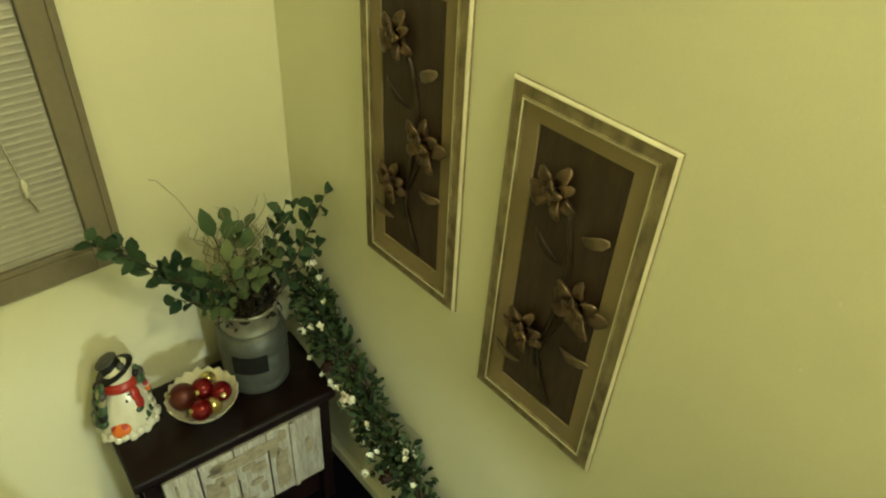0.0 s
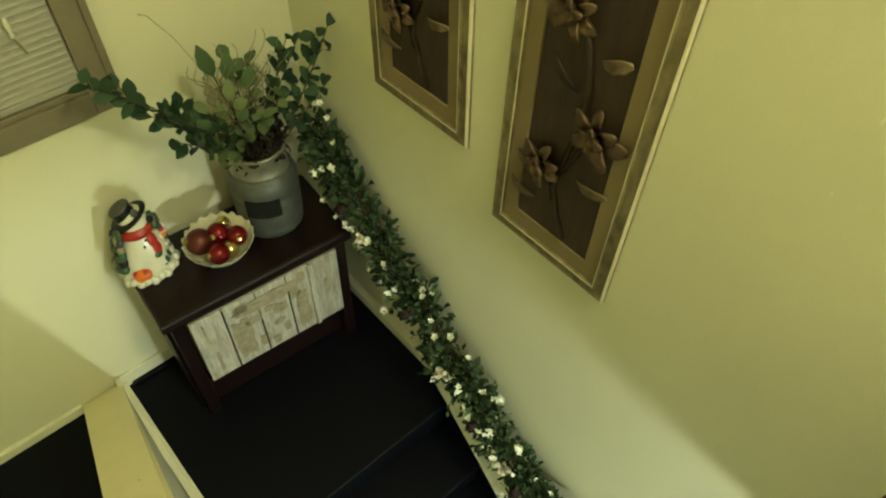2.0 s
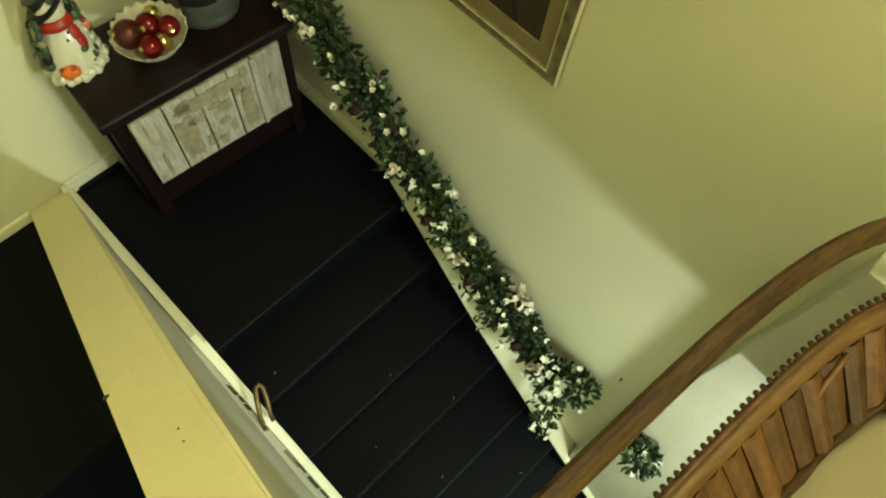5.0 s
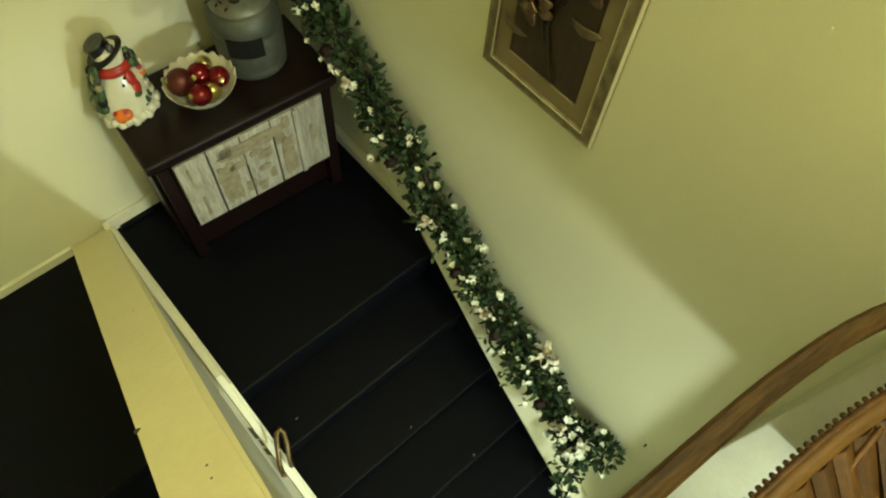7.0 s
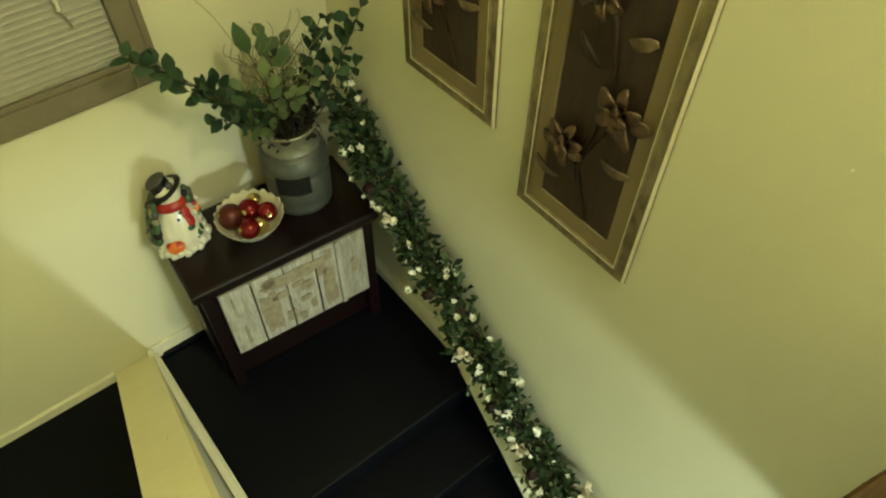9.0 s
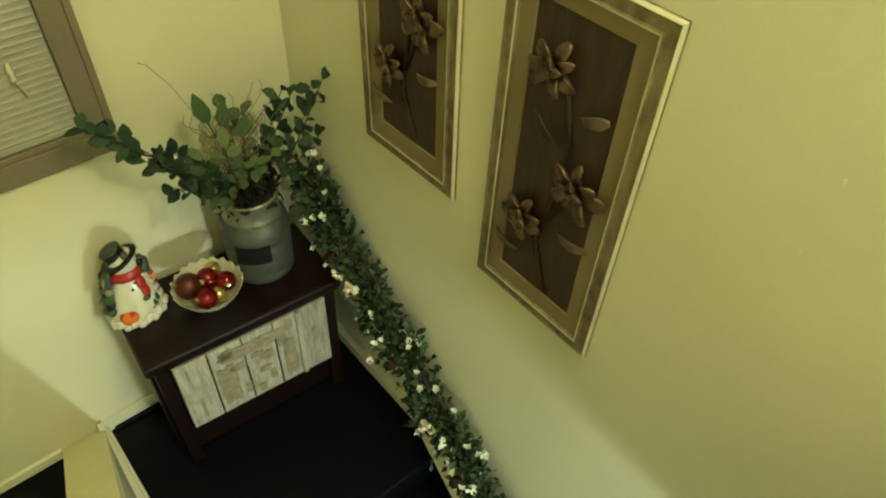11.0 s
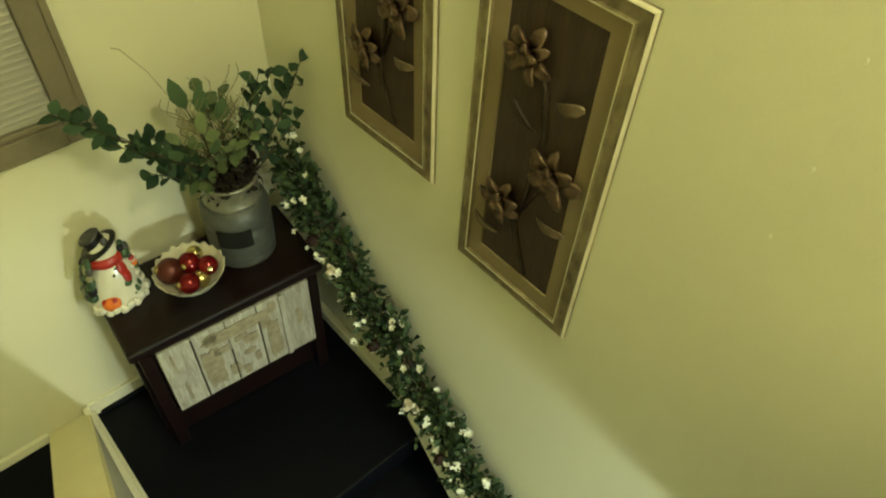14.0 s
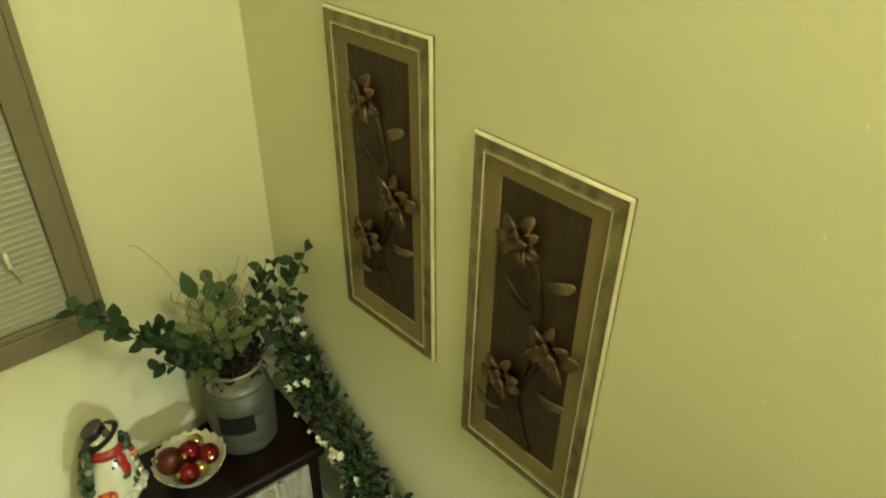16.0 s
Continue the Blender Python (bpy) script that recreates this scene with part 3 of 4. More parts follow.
for k in range(480):
    a, r = rng.uniform(0, 6.28), 0.094 * math.sqrt(rng.random())
    blade(moss, Vector((r * math.cos(a), r * math.sin(a), rng.uniform(0.0, 0.085))), spread_dir(rng) + Vector((0, 0, 0.6)), spread_dir(rng), rng.uniform(0.02, 0.05), rng.uniform(0.01, 0.025), 0.2)
part("dark_leaves", dark, EUCA, plant, "dark green oval eucalyptus leaves", kind="stuff")
part("broad_leaves", broad, FERN, plant, "large upright mid green leaves", kind="stuff")
part("pale_leaves", pale, SAGE, plant, "pale sage green leaves", kind="stuff")
part("moss", moss, MOSS, plant, "dark moss in the mouth of the can", kind="stuff")

# snowman figurine, one mesh
def snowman():
    bm = bmesh.new()

    def wave(an, k):
        return (1 + (0.065 * math.sin(11 * an) + 0.03 * math.sin(5 * an) if k < 3 else 0.02 * math.sin(5 * an + 1)), 0)

    turned([(0.084, 0.0), (0.099, 0.007), (0.098, 0.024), (0.090, 0.060), (0.077, 0.110), (0.060, 0.150), (0.046, 0.172), (0.046, 0.192), (0.049, 0.215), (0.044, 0.24), (0.028, 0.258)], 48, wave, bm)
    turned([(0.052, 0.165), (0.063, 0.175), (0.062, 0.194), (0.049, 0.203)], 28, None, bm, mats=[1, 1, 1])
    hat = bmesh.new()
    turned([(0.060, 0.0), (0.068, 0.005), (0.062, 0.011), (0.036, 0.013), (0.034, 0.040), (0.038, 0.053), (0.034, 0.058), (0.012, 0.056)], 28, None, hat, mats=[2, 2, 2, 2, 2, 5, 5])
    hat.transform(pose(-0.008, 0.004, 0.224, -8, -22, 0))
    me = bpy.data.meshes.new("hat")
    hat.to_mesh(me)
    hat.free()
    bm.from_mesh(me)
    bpy.data.meshes.remove(me)
    ahead = math.atan2(-1.6, -0.22) + 0.25

    def dab(az, z, r, size, mat, flat=0.35, tall=1.0):
        n = Vector((math.cos(az), math.sin(az), 0.35)).normalized()
        res = bmesh.ops.create_icosphere(bm, subdivisions=2, radius=size)
        q = n.to_track_quat("Z", "Y").to_matrix()
        for v in res["verts"]:
            v.co = q @ Vector((v.co.x, v.co.y * tall, v.co.z * flat)) + Vector((r * math.cos(az), r * math.sin(az), z))
        for f in {f for v in res["verts"] for f in v.link_faces}:
            f.material_index = mat

    # scarf tail with a dark green fringe
    dab(ahead + 0.30, 0.150, 0.066, 0.018, 1, 0.4, 1.8)
    dab(ahead + 0.34, 0.118, 0.076, 0.017, 1, 0.4, 1.7)
    dab(ahead + 0.24, 0.094, 0.083, 0.016, 4, 0.4, 0.8)
    # red and orange bird at the hem
    dab(ahead - 0.62, 0.042, 0.090, 0.033, 3, 0.5, 0.9)
    dab(ahead - 0.52, 0.052, 0.094, 0.016, 1, 0.5, 1.0)
    dab(ahead - 0.80, 0.050, 0.092, 0.018, 1, 0.5, 0.9)
    dab(ahead - 0.66, 0.024, 0.100, 0.012, 6, 0.5, 0.8)
    # holly sprig
    for da, z, tall in ((0.36, 0.030, 0.5), (0.46, 0.044, 1.8), (0.56, 0.034, 0.5), (0.64, 0.056, 1.8), (0.72, 0.044, 0.6), (0.50, 0.024, 1.6)):
        dab(ahead + da, z + 0.012, 0.094, 0.0085, 4, 0.4, tall)
    # small bird and bag held at one arm
    for da, z, r, s, m in ((0.85, 0.188, 0.066, 0.020, 4), (1.05, 0.205, 0.064, 0.019, 5), (0.78, 0.214, 0.058, 0.014, 2), (1.15, 0.152, 0.074, 0.024, 0), (0.95, 0.158, 0.078, 0.013, 1), (1.02, 0.130, 0.082, 0.013, 3), (0.92, 0.172, 0.074, 0.012, 5), (1.22, 0.180, 0.070, 0.014, 6), (0.98, 0.226, 0.056, 0.012, 4), (1.1, 0.112, 0.084, 0.012, 4)):
        dab(ahead + da, z, r, s, m, 0.8)
    # little tree and broom at the other arm
    for k in range(22):
        z = 0.075 + 0.0065 * k
        dab(ahead - 1.22 - 0.16 * (k % 4), z, 0.098 - 0.0012 * k, 0.021 - 0.0004 * k, (4, 5, 6, 4, 2)[k % 5], 0.8, 0.9 + 0.4 * (k % 3))
    for k in range(34):
        dab(ahead - 1.4 + 0.082 * k, 0.010 + 0.010 * (k % 2), 0.094 + 0.004 * (k % 3), 0.010 + 0.003 * (k % 3), 0, 0.6)
    for k in range(14):
        dab(ahead + 1.5 - 0.25 * (k % 3), 0.03 + 0.011 * k, 0.094 - 0.0026 * k, 0.011, 0, 0.7)
    dab(ahead - 0.05, 0.268, 0.042, 0.013, 5, 0.5, 1.1)
    for da, z in ((-0.2, 0.14), (-0.05, 0.165)):
        dab(ahead + da, z, 0.068, 0.005, 2, 0.5)
    for v in bm.verts:
        v.co.x = v.co.x * 0.93 + 0.07 * v.co.z
        v.co.y *= 0.80
        v.co.z *= 1.01
    return bm


ob = part("snowman_figurine", snowman(), [PORC, REDG, HATB, ORNG, GRNG, HATG, TWIG], None, smooth=True)
ob.location = (-0.724, -0.108, TOP)
tagged(ob, "glazed ceramic snowman with black hat and red scarf", "figurine")
# scalloped bowl of baubles
bowl = thing("scalloped_bowl", (-0.513, -0.225, TOP), 0, "white scalloped ceramic bowl filled with baubles", "bowl")


def scallop(an, k):
    f = max(0.0, (k - 2) / 4) if k < 7 else max(0.0, (11 - k) / 5)
    return (1 + 0.018 * f * math.cos(20 * an) + 0.006 * f * math.sin(47 * an), 0.0055 * f * math.cos(20 * an))


part("body", turned([(0.045, 0.0), (0.047, 0.006), (0.06, 0.015), (0.083, 0.035), (0.101, 0.06), (0.112, 0.082), (0.115, 0.086), (0.111, 0.083), (0.098, 0.062), (0.078, 0.038), (0.05, 0.022), (0.01, 0.018)], 96, scallop), PORC, bowl, smooth=True)
def bauble(x, y, z, r, mat, label):
    x, y = x + 0.004, y + 0.004
    b = thing("bauble", (x, y, z), 0, label, "bauble", "baubles in the bowl")
    bm = bmesh.new()
    bmesh.ops.create_uvsphere(bm, u_segments=28, v_segments=16, radius=r)
    ball = part("ball", bm, mat, b, smooth=True)
    part("metal_cap", turned([(r * 0.24, r * 0.94), (r * 0.24, r * 1.12), (r * 0.08, r * 1.14)], 14), BALLG, ball, "small gold metal cap")
    b.matrix_world = pose(x, y, z, 60, 20, 30 + 900 * x)
    return b


bauble(-0.568, -0.196, TOP + 0.076, 0.045, BALLM, "matt dark red glass bauble in the bowl")
bauble(-0.505, -0.205, TOP + 0.080, 0.037, BALLR, "shiny red glass bauble in the bowl")
bauble(-0.462, -0.250, TOP + 0.076, 0.035, BALLR, "shiny red glass bauble in the bowl")
bauble(-0.545, -0.278, TOP + 0.073, 0.036, BALLR, "shiny red glass bauble in the bowl")
bauble(-0.503, -0.272, TOP + 0.057, 0.030, BALLG, "shiny gold glass bauble in the bowl")
bauble(-0.470, -0.172, TOP + 0.072, 0.028, BALLG, "shiny gold glass bauble in the bowl")

# ---- relief pictures ----
def picture(y_left, z_low):
    """Seen from the front: y falls to the right."""
    W, H = 0.388, 0.878
    p = thing("relief_picture", (0, y_left, z_low), 0, "silver framed panel with bronze relief flowers", "picture", "pictures on the stair wall")
    bm = bmesh.new()

    def ring(inset, x):
        low, high = (inset + 0.009, inset - 0.005) if inset > 0.06 else (inset, inset)
        return [bm.verts.new((x, -a, b)) for a, b in ((inset, low), (W - inset, low), (W - inset, H - high), (inset, H - high))]

    rings = [ring(0, 0), ring(0, -0.006), ring(0.002, -0.011), ring(0.006, -0.013), ring(0.010, -0.011), ring(0.031, -0.011), ring(0.034, -0.015), ring(0.038, -0.014), ring(0.040, -0.008), ring(0.040, 0)]
    for k in range(9):
        for j in range(4):
            f = bm.faces.new((rings[k][j], rings[k][(j + 1) % 4], rings[k + 1][(j + 1) % 4], rings[k + 1][j]))
            f.material_index = 1 if k in (1, 2, 6) else 0
    bmesh.ops.recalc_face_normals(bm, faces=bm.faces)
    part("frame", bm, [SILVER, SILVERE], p)
    bm = bmesh.new()
    rings = [ring(0.040, -0.002), ring(0.040, -0.007), ring(0.079, -0.007), ring(0.081, -0.004), ring(0.081, -0.002)]
    for k in range(4):
        for j in range(4):
            bm.faces.new((rings[k][j], rings[k][(j + 1) % 4], rings[k + 1][(j + 1) % 4], rings[k + 1][j]))
    bmesh.ops.recalc_face_normals(bm, faces=bm.faces)
    part("mat", bm, MATC, p, "olive linen mat")
    part("panel", boxm((-0.0035, -(W - 0.0815), 0.0905), (-0.001, -0.0815, H - 0.0765)), PANEL, p, "dark brown backing panel")
    rg = random.Random(21)

    def pad(bm, c, d, length, width, thick):
        """A thick spoon-shaped petal or leaf that starts at c and runs along d."""
        res = bmesh.ops.create_icosphere(bm, subdivisions=2, radius=0.5)
        d = d.normalized()
        side = d.cross(Vector((-1, 0, 0))).normalized()
        up = side.cross(d)
        for v in res["verts"]:
            q = v.co.copy()
            w = width * (0.72 + 0.55 * (q.x + 0.1))
            v.co = c + d * (q.x + 0.48) * length + side * q.y * w + up * (q.z * thick + thick * 0.7 * (abs(q.y) * 2) ** 2 - 0.004 + 0.010 * math.sin(3 * (q.x + 0.5)))
        return bm

    for a, b, n, r in ((0.158, 0.690, 7, 0.066), (0.264, 0.457, 8, 0.070), (0.136, 0.298, 7, 0.062)):
        bm = bmesh.new()
        c = Vector((-0.008, -a, b))
        for k in range(n):
            an = 2 * math.pi * k / n + rg.uniform(-0.25, 0.25)
            L = r * rg.uniform(0.85, 1.15)
            pad(bm, c + Vector((0, 0.007 * math.cos(an), 0.007 * math.sin(an))), Vector((-0.22 - 0.2 * (k % 2), math.cos(an), math.sin(an))), L, L * rg.uniform(0.50, 0.66), 0.016)
        for k in range(4):
            an = 2 * math.pi * k / 4 + rg.uniform(-0.4, 0.4)
            L = r * rg.uniform(0.5, 0.68)
            pad(bm, c + Vector((-0.008, 0, 0)), Vector((-0.85, math.cos(an), math.sin(an))), L, L * 0.58, 0.014)
        flower = part("flower", bm, PETAL, p, "bronze relief flower", smooth=True)
        bm = bmesh.new()
        bmesh.ops.create_icosphere(bm, subdivisions=2, radius=0.011)
        for v in bm.verts:
            v.co = Vector((v.co.x * 1.3 - 0.022, v.co.y - a, v.co.z + b))
        part("flower_centre", bm, BRONZE, flower, "dark bronze flower centre", smooth=True)
    bm = bmesh.new()
    for pts in ([(0.232, 0.105), (0.205, 0.16), (0.178, 0.24), (0.192, 0.33), (0.212, 0.44), (0.218, 0.54), (0.196, 0.63), (0.17, 0.67)], [(0.192, 0.30), (0.225, 0.38), (0.255, 0.43)], [(0.180, 0.20), (0.165, 0.245), (0.142, 0.285)]):
        tube(bm, [(-0.007, -a, b) for a, b in pts], 0.0065, 7)
    part("stem", bm, BRONZE, p, "dark bronze stem", smooth=True)
    for a, b, da, db, L, w, mat in ((0.232, 0.612, 0.070, 0.036, 0.088, 0.42, LEAFM), (0.196, 0.520, -0.062, 0.060, 0.100, 0.26, BRONZE), (0.132, 0.172, -0.068, 0.036, 0.084, 0.34, LEAFM), (0.236, 0.308, 0.090, 0.020, 0.100, 0.30, LEAFM)):
        bm = bmesh.new()
        pad(bm, Vector((-0.012, -a, b)), Vector((-0.012, -da, db)), L, L * w, 0.010)
        part("leaf", bm, mat, p, "bronze relief leaf", smooth=True)
    return p


first = picture(-0.950, 1.102)
copy_thing(first, pose(0, -0.453, 1.249, -1.5, 0, 0))

# small filled holes in the plaster
for y, z, s_ in ((-1.633, 2.04, 0.0068), (-1.643, 1.864, 0.0062), (-1.638, 1.717, 0.0066), (-1.635, 2.209, 0.0045), (-1.557, 2.137, 0.003), (-1.211, 0.722, 0.003)):
    bm = bmesh.new()
    bmesh.ops.create_icosphere(bm, subdivisions=2, radius=s_)
    for v in bm.verts:
        v.co = Vector((v.co.x * 0.05, v.co.y * 0.5, v.co.z * (1 + 0.4 * math.sin(9 * v.co.y / s_))))
    ob = part("filled_hole", bm, FILL, None, "small white filler spot on the wall", smooth=True)
    ob.location = (0, y, z)
    ob["category"] = "wall mark"

nail = thing("wall_nail", (0, -1.955, 0.03), 0, "small nail with a pale thread in the wall", "nail")
part("shank", boxm((-0.014, -0.003, -0.003), (0, 0.003, 0.003), 0.001), DARKW, nail)
bm = bmesh.new()
tube(bm, [(-0.002, 0.012, 0.035), (-0.004, -0.01, 0.008), (-0.003, -0.028, -0.012)], 0.0014, 5)
part("thread", bm, CHIP, nail)

# ---- handrail and garland ----
def rail_z(y):
    return 0.935 - 0.805 * (-y - 0.2)


rail = thing("handrail", label="slim dark wooden handrail fixed along the stair wall", category="handrail")
bm = bmesh.new()
tube(bm, [(-0.055, y, rail_z(y) - 0.02) for y in (-0.2, -0.6, -1.0, -1.4, -1.74)], 0.012, 10)
part("bar", bm, DARKW, rail, smooth=True)
for y in (-0.4, -1.0, -1.6):
    bm = bmesh.new()
    tube(bm, [(0, y, rail_z(y) - 0.05), (-0.05, y, rail_z(y) - 0.05), (-0.055, y, rail_z(y) - 0.02)], 0.006, 8)
    part("bracket", bm, BRASS, rail, smooth=True)

rng = random.Random(8)
garland = thing("garland", label="dark green garland with small white blooms on the handrail", category="garland")
vine, green = bmesh.new(), bmesh.new()
cores = []
y = -0.17
while y > -1.76:
    lift = 0.10 * min(1.0, max(0.0, (-y - 1.05) / 0.6))
    cores.append(Vector((-0.078 - 0.012 * min(1.0, max(0.0, (-y - 0.9) / 0.4)) + 0.012 * math.sin(y * 23), y, rail_z(y) + lift - 0.012 * min(1.0, max(0.0, (y + 0.98) / 0.25)) + 0.014 * math.sin(y * 17 + 1))))
    y -= 0.02
tube(vine, cores, 0.006, 6)
for c in cores:
    swell = 1.05 + 0.30 * max(0.0, 1 - (-c.y) / 0.9) + 0.42 * math.sin(c.y * 29) * math.sin(c.y * 13 + 2) + 0.30 * max(0.0, (-c.y - 0.6) / 1.1)
    for k in range(int(30 * swell)):
        d = spread_dir(rng)
        p = c + Vector((d.x * (0.062 if c.y > -1.0 else 0.070), d.y * 0.05, d.z * 0.078 * swell)) * rng.uniform(0.1, 1.0) ** 0.75 + Vector((0, rng.uniform(-0.01, 0.01), 0))
        p.x = min(p.x, -0.014)
        blade(green, p, d + spread_dir(rng) * 0.8 + Vector((-0.3, 0, 0.2)), Vector((-0.4, -0.4, 0.8)) + spread_dir(rng) * 0.9, rng.uniform(0.020, 0.048), rng.uniform(0.012, 0.024), 0.2)
sprigs = []
for k in range(70):
    c = cores[rng.randrange(len(cores))]
    d = spread_dir(rng) + Vector((-0.5, -0.2, 0.25))
    d.x = min(d.x, 0.1)
    d.normalize()
    tip = c + d * rng.uniform(0.09, 0.135)
    tip.x = min(tip.x, -0.025)
    tube(vine, [c, c.lerp(tip, 0.6) + Vector((0, 0, 0.006)), tip], [0.0018, 0.0014, 0.001], 5)
    for j in range(7):
        q = c.lerp(tip, 0.45 + 0.55 * j / 6)
        blade(green, q, d * 0.6 + spread_dir(rng), spread_dir(rng) + Vector((-0.3, -0.3, 0.8)), rng.uniform(0.018, 0.032), rng.uniform(0.009, 0.015), 0.12)
    sprigs.append(tip)
# loose sprays at the lower end
for c0, n, r in ((Vector((-0.10, -1.79, rail_z(-1.79) + 0.14)), 300, 0.085), (Vector((-0.08, -1.88, -0.13)), 170, 0.06), (Vector((-0.12, -1.84, -0.46)), 110, 0.055), (Vector((-0.14, -1.875, -0.66)), 90, 0.05), (Vector((-0.135, -2.19, -0.05)), 260, 0.065)):
    for k in range(n):
        d = spread_dir(rng)
        p = c0 + d * r * rng.random() ** 0.5
        p.x = min(p.x, -0.014 if c0.y > -2 else -0.085)
        blade(green, p, d + spread_dir(rng) * 0.7, spread_dir(rng) + Vector((0, 0, 0.8)), rng.uniform(0.018, 0.036), rng.uniform(0.011, 0.02), 0.15)
part("vine", vine, STEM, garland, smooth=True)
part("foliage", green, GARL, garland, "dense small dark green leaves", kind="stuff")


def bloom(c, size, mat=BLOOM):
    """A small flower or bow: petals that share one centre."""
    bm = bmesh.new()
    lean = (Vector((-0.6, -0.5, 0.8)) + spread_dir(rng) * 0.7).normalized()
    u = lean.orthogonal().normalized()
    v = lean.cross(u)
    heart = bm.verts.new(-lean * size * 0.25)
    n = rng.randint(4, 6)
    a0 = rng.uniform(0, 6)
    for k in range(n):
        an = a0 + 2 * math.pi * k / n
        d, e = math.cos(an) * u + math.sin(an) * v, -math.sin(an) * u + math.cos(an) * v
        L, w, up = size * rng.uniform(0.75, 1.25), size * rng.uniform(0.35, 0.5), size * rng.uniform(0.0, 0.5)
        q = [bm.verts.new(d * L * 0.55 - e * w + lean * up * 0.3), bm.verts.new(d * L + lean * up), bm.verts.new(d * L * 0.55 + e * w + lean * up * 0.5)]
        bm.faces.new((heart, q[0], q[1], q[2]))
    ob = part("bloom" if mat is BLOOM else "ribbon_bow", bm, mat, garland, "small white silk bloom" if mat is BLOOM else "dusty pink ribbon bow")
    ob.location = c
    return ob


def cluster(p, n, spread=0.022):
    """A few blooms on one sprig."""
    for j in range(n):
        q = p + spread_dir(rng) * spread * rng.uniform(0.3, 1.0)
        q.x = min(q.x, -0.02)
        bloom(q, rng.choice((0.010, 0.013, 0.015, 0.018)) * (0.76 if q.y > -0.65 else 0.90))


for tip in sprigs[::2]:
    cluster(tip, rng.choice((1, 1, 2)), 0.012)
for k in range(46):
    c = cores[int((k + rng.uniform(0, 0.9)) / 46 * (len(cores) - 1))]
    a = rng.choice((rng.uniform(-0.7, 0.5), rng.uniform(0.2, 1.9)))
    cluster(c + Vector((-0.080 * math.cos(a), rng.uniform(-0.03, 0.0), 0.105 * math.sin(a))), rng.choice((1, 1, 2, 2, 3, 5)))


def bow(c, size):
    """A crumpled ribbon bow: narrow strips bent into loops."""
    bm = bmesh.new()
    knot = bm.verts.new((0, 0, 0))
    for k in range(rng.randint(5, 7)):
        d = (spread_dir(rng) + Vector((-0.4, -0.3, 0.5))).normalized()
        side = d.orthogonal().normalized()
        side = (side + d.cross(side) * rng.uniform(-1.5, 1.5)).normalized()
        nrm = d.cross(side)
        L, w = size * rng.uniform(0.8, 1.3), size * rng.uniform(0.16, 0.26)
        row = []
        for j in range(1, 8):
            a = 2 * math.pi * j / 8
            q = d * L * 0.5 * (1 - math.cos(a)) + nrm * L * 0.28 * math.sin(a)
            row.append((bm.verts.new(q - side * w), bm.verts.new(q + side * w)))
        bm.faces.new((knot, row[0][0], row[0][1]))
        bm.faces.new((row[-1][0], row[-1][1], knot))
        for p, q in zip(row, row[1:]):
            bm.faces.new((p[0], p[1], q[1], q[0]))
    ob = part("ribbon_bow", bm, PINK, garland, "crumpled pale pink ribbon bow")
    ob.location = c


BERRY = paint("dark_red_berry", (0.022, 0.007, 0.005), (0.010, 0.004, 0.003), 0.6, shine=0.2)
for y in (-0.42, -0.74, -1.10, -1.33, -1.60):
    bm = bmesh.new()
    bmesh.ops.create_icosphere(bm, subdivisions=3, radius=0.02)
    for v in bm.verts:
        v.co *= 1 + 0.3 * math.sin(260 * v.co.x) * math.sin(260 * v.co.y) * math.sin(260 * v.co.z + 1) + 0.12 * math.sin(190 * v.co.x + y)
    ob = part("berry_sprig", bm, BERRY, garland, "dark red berries", smooth=True)
    ob.location = (-0.155, y, rail_z(y) + 0.03 + 0.10 * min(1.0, max(0.0, (-y - 1.05) / 0.6)))
for y, dx, dz, s_ in ((-0.50, -0.05, 0.0, 0.02), (-1.50, 0.03, 0.19, 0.036), (-1.70, -0.05, 0.15, 0.03), (-1.79, -0.05, 0.14, 0.032), (-1.81, -0.02, 0.21, 0.03), (-0.93, -0.05, 0.03, 0.024), (-1.25, -0.05, 0.04, 0.024)):
    bow(Vector((-0.09 + dx, y, rail_z(y) + dz)), s_ * 1.35)
for k in range(34):
    p = Vector((-0.10, -1.76, rail_z(-1.76) + 0.13)) + Vector((rng.uniform(-0.08, 0.06), rng.uniform(-0.09, 0.08), rng.uniform(-0.06, 0.13)))
    p.x = min(p.x, -0.02)
    bloom(p, rng.choice((0.010, 0.013, 0.018)))
for k in range(12):
    p = (Vector((-0.12, -1.88, -0.12)) if k % 2 else Vector((-0.16, -1.87, -0.62))) + spread_dir(rng) * 0.06
    p.x = min(p.x, -0.06)
    bloom(p, rng.choice((0.010, 0.013, 0.018)))
for k in range(9):
    p = Vector((-0.145, -2.19, -0.04)) + spread_dir(rng) * 0.06
    p.x = min(p.x, -0.085)
    bloom(p, rng.choice((0.010, 0.013, 0.016)))

# ---- basket on the edge of the upper floor ----
basket = thing("wicker_basket", (-0.722, -2.29, 1.35), -4, "honey brown wicker basket with a bentwood handle", "basket")
A, B, RZ = 0.56, 0.302, 0.25


def oval(t, a, b, z):
    c, s_ = math.cos(t), math.sin(t)
    f = (abs(c) ** 3.6 + abs(s_) ** 3.6) ** (-1 / 3.6)
    return Vector((a * c * f, b * s_ * f, z))


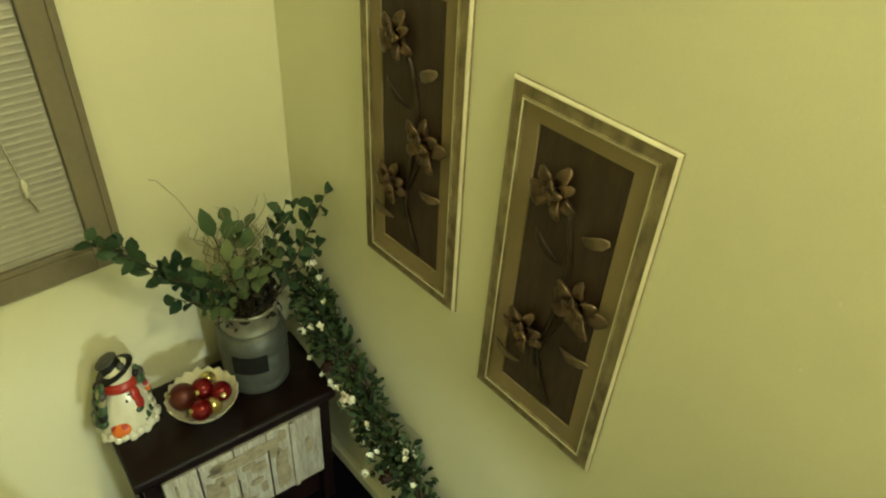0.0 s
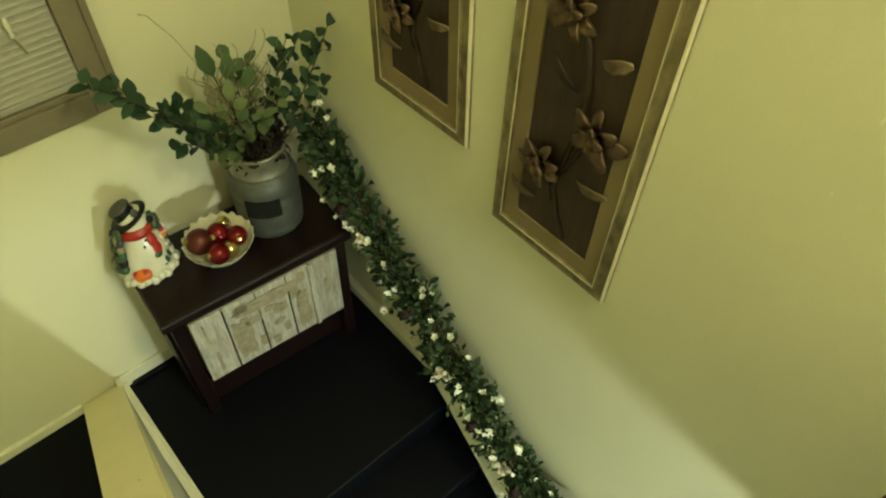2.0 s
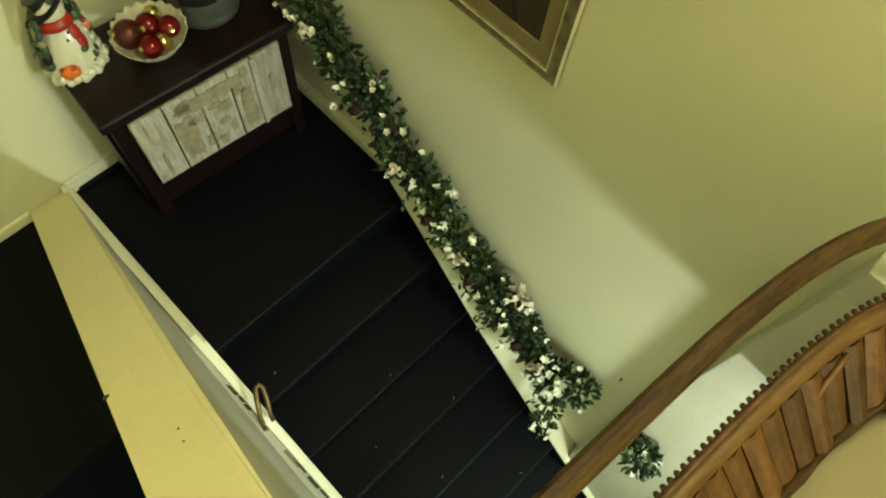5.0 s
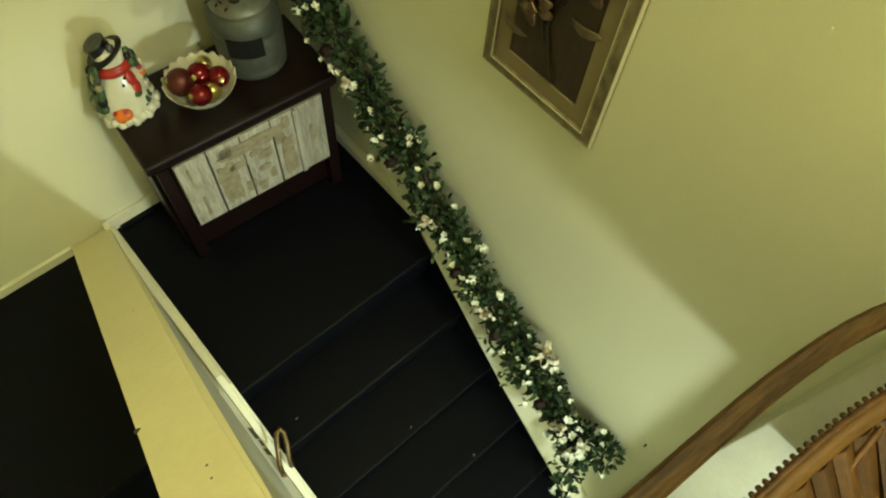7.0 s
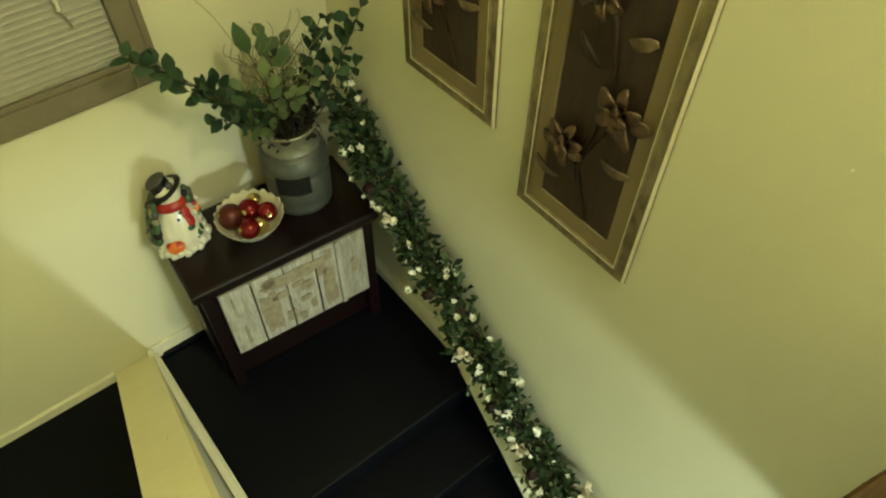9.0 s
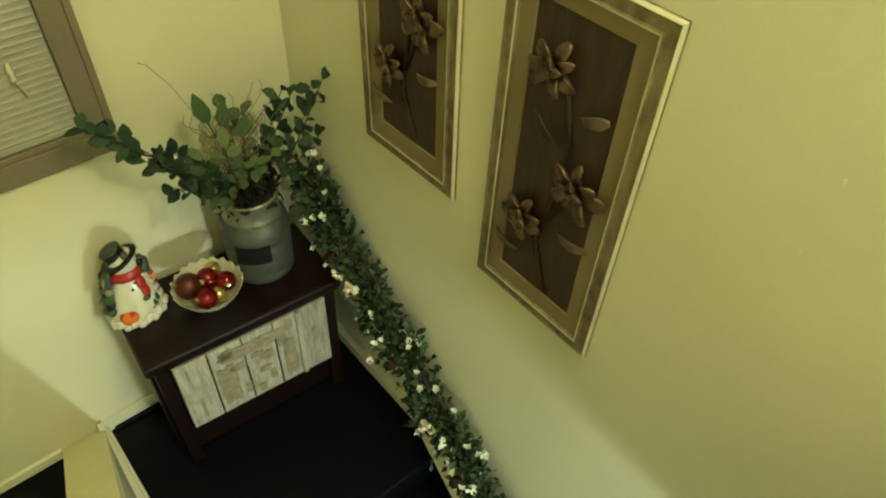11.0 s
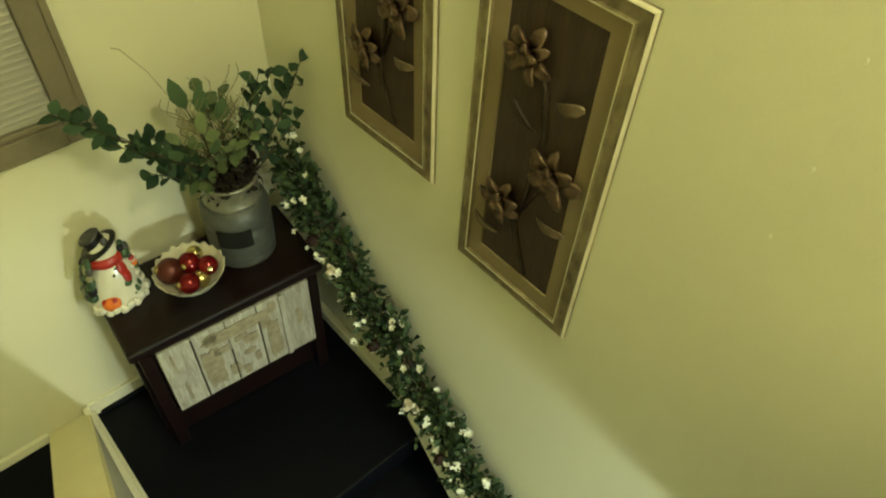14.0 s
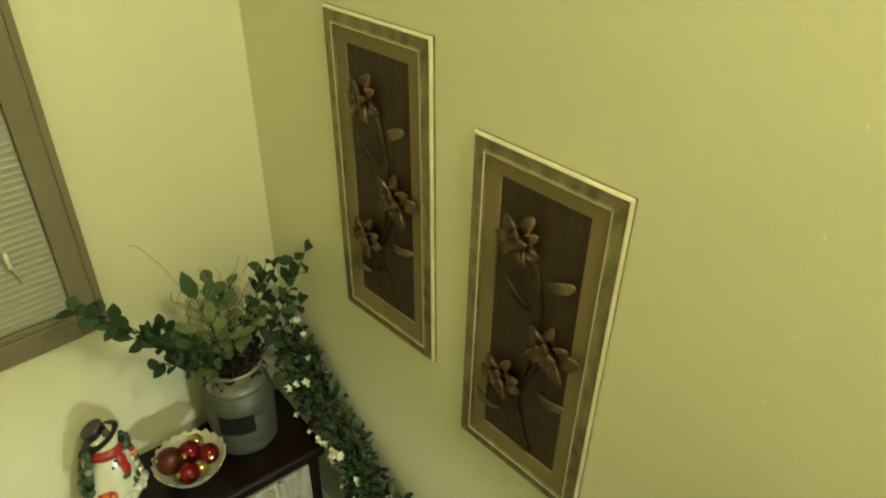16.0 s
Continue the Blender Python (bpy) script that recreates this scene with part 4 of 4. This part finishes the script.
rng = random.Random(31)
for k in range(92):
    t0, t1 = 2 * math.pi * (k + rng.uniform(0, 0.06)) / 92, 2 * math.pi * (k + 0.98) / 92
    bm = bmesh.new()
    rows = []
    sag = rng.uniform(-0.006, 0.006)
    for j in range(5):
        t = t0 + (t1 - t0) * j / 4
        swell = 0.006 * math.sin(math.pi * j / 4)
        outer = [oval(t, 0.30, 0.135, 0.0), oval(t, 0.46, 0.22, 0.13), oval(t, A - 0.022, B - 0.022, RZ - 0.020)]
        inner = [oval(t, A - 0.026 - swell, B - 0.026 - swell, RZ - 0.008 + swell * 0.5), oval(t, A - 0.118, B - 0.110, RZ - 0.048 + sag + swell), oval(t, 0.38, 0.15, 0.10), oval(t, 0.28, 0.115, 0.012)]
        rows.append([bm.verts.new(p) for p in outer + inner])
    for p, q in zip(rows, rows[1:]):
        for j in range(7):
            bm.faces.new((p[j], q[j], q[(j + 1) % 7], p[(j + 1) % 7]))
    bm.faces.new(rows[0][::-1])
    bm.faces.new(rows[-1])
    bmesh.ops.recalc_face_normals(bm, faces=bm.faces)
    part("stave", bm, CANE, basket)
# flat split-cane band laid round the top, and loose ends tucked under it
bm = bmesh.new()
rows = []
for k in range(96):
    t = 2 * math.pi * k / 96
    rows.append([bm.verts.new(oval(t, A - d, B - d, RZ + z)) for d, z in ((0.006, 0.000), (0.009, 0.007), (0.018, 0.006), (0.028, 0.001), (0.029, -0.008), (0.012, -0.009))])
for k in range(96):
    p, q = rows[k], rows[(k + 1) % 96]
    for j in range(6):
        bm.faces.new((p[j], q[j], q[(j + 1) % 6], p[(j + 1) % 6]))
bmesh.ops.recalc_face_normals(bm, faces=bm.faces)
band = part("rim_band", bm, BAND, basket, "flat honey brown cane band", smooth=True)
for k in range(14):
    t = 2 * math.pi * (k + rng.uniform(0, 0.5)) / 14
    w = rng.uniform(0.05, 0.13)
    d0, d1 = rng.uniform(0.026, 0.04), rng.uniform(0.04, 0.07)
    bm = bmesh.new()
    tube(bm, [oval(t + w * j / 5, A - d0 - (d1 - d0) * j / 5, B - d0 - (d1 - d0) * j / 5, RZ - 0.003 - 0.018 * (j / 5)) for j in range(6)], [0.004, 0.005, 0.005, 0.005, 0.0045, 0.003], 6)
    part("loose_cane", bm, CANE, basket, smooth=True)
bm = bmesh.new()
pts = [oval(2 * math.pi * k / 96, A - 0.006, B - 0.006, RZ) for k in range(97)]
tube(bm, pts, 0.006, 8)
part("rim", bm, CANE, basket, smooth=True)
bm = bmesh.new()
tube(bm, [oval(2 * math.pi * k / 96, A - 0.118, B - 0.110, RZ - 0.044) + Vector((0, 0, 0.005 * math.sin(k * 1.1))) for k in range(97)], [0.006 + 0.002 * math.sin(k * 1.7) for k in range(97)], 8)
part("inner_hoop", bm, OAK, basket, smooth=True)
bead_bm = bmesh.new()
bmesh.ops.create_icosphere(bead_bm, subdivisions=2, radius=0.0042)
bead_mesh = finish("bead", bead_bm, OAK, True)
for k in range(290):
    o = new("bead", bead_mesh)
    o.parent = band
    o.location = oval(2 * math.pi * k / 290, A + 0.002, B + 0.002, RZ + 0.003)
bm = bmesh.new()
hp = []
for k in range(49):
    t = math.radians(-3 + 186 * k / 48)
    c, s_ = math.cos(t), math.sin(t)
    f = (abs(c) ** 3.4 + abs(s_) ** 3.4) ** (-1 / 3.4)
    hp.append(Vector((0.65 * c * f, 0.381 * s_ * f, RZ + 0.014)))
rings = []
for k, p in enumerate(hp):
    d = (hp[min(k + 1, 48)] - hp[max(k - 1, 0)]).normalized()
    u = d.cross(Vector((0, 0, 1))).normalized()
    w = Vector((0, 0, 1))
    sec = ((-0.016, -0.007), (-0.011, -0.011), (0.011, -0.011), (0.016, -0.007), (0.016, 0.005), (0.011, 0.009), (0.003, 0.008), (-0.003, 0.0065), (-0.011, 0.007), (-0.016, 0.003))
    rings.append([bm.verts.new(p + u * a + w * b) for a, b in sec])
for k in range(48):
    for j in range(10):
        bm.faces.new((rings[k][j], rings[k][(j + 1) % 10], rings[k + 1][(j + 1) % 10], rings[k + 1][j]))
bm.faces.new(rings[0][::-1])
bm.faces.new(rings[-1])
bmesh.ops.recalc_face_normals(bm, faces=bm.faces)
part("handle", bm, OAK, basket, "brown bentwood hoop handle")
cloth = thing("folded_cloth", (-0.722, -2.29, 1.35), -4, "dull tan yellow cloth lying in the wicker basket", "cloth")
part("cloth_pad", turned([(0.25, 0.02), (0.33, 0.09), (0.38, 0.15), (0.430, 0.190), (0.40, 0.202), (0.20, 0.208), (0.02, 0.210)], 64, lambda an, k: ((abs(math.cos(an)) ** 3 + abs(math.sin(an)) ** 3) ** (-1 / 3) + 0.014 * math.sin(7 * an) + 0.014 * math.sin(23 * an), 0.003 * math.sin(5 * an))), CLOTH, cloth, smooth=True)
cloth.scale = (1.0, 0.46, 1.0)
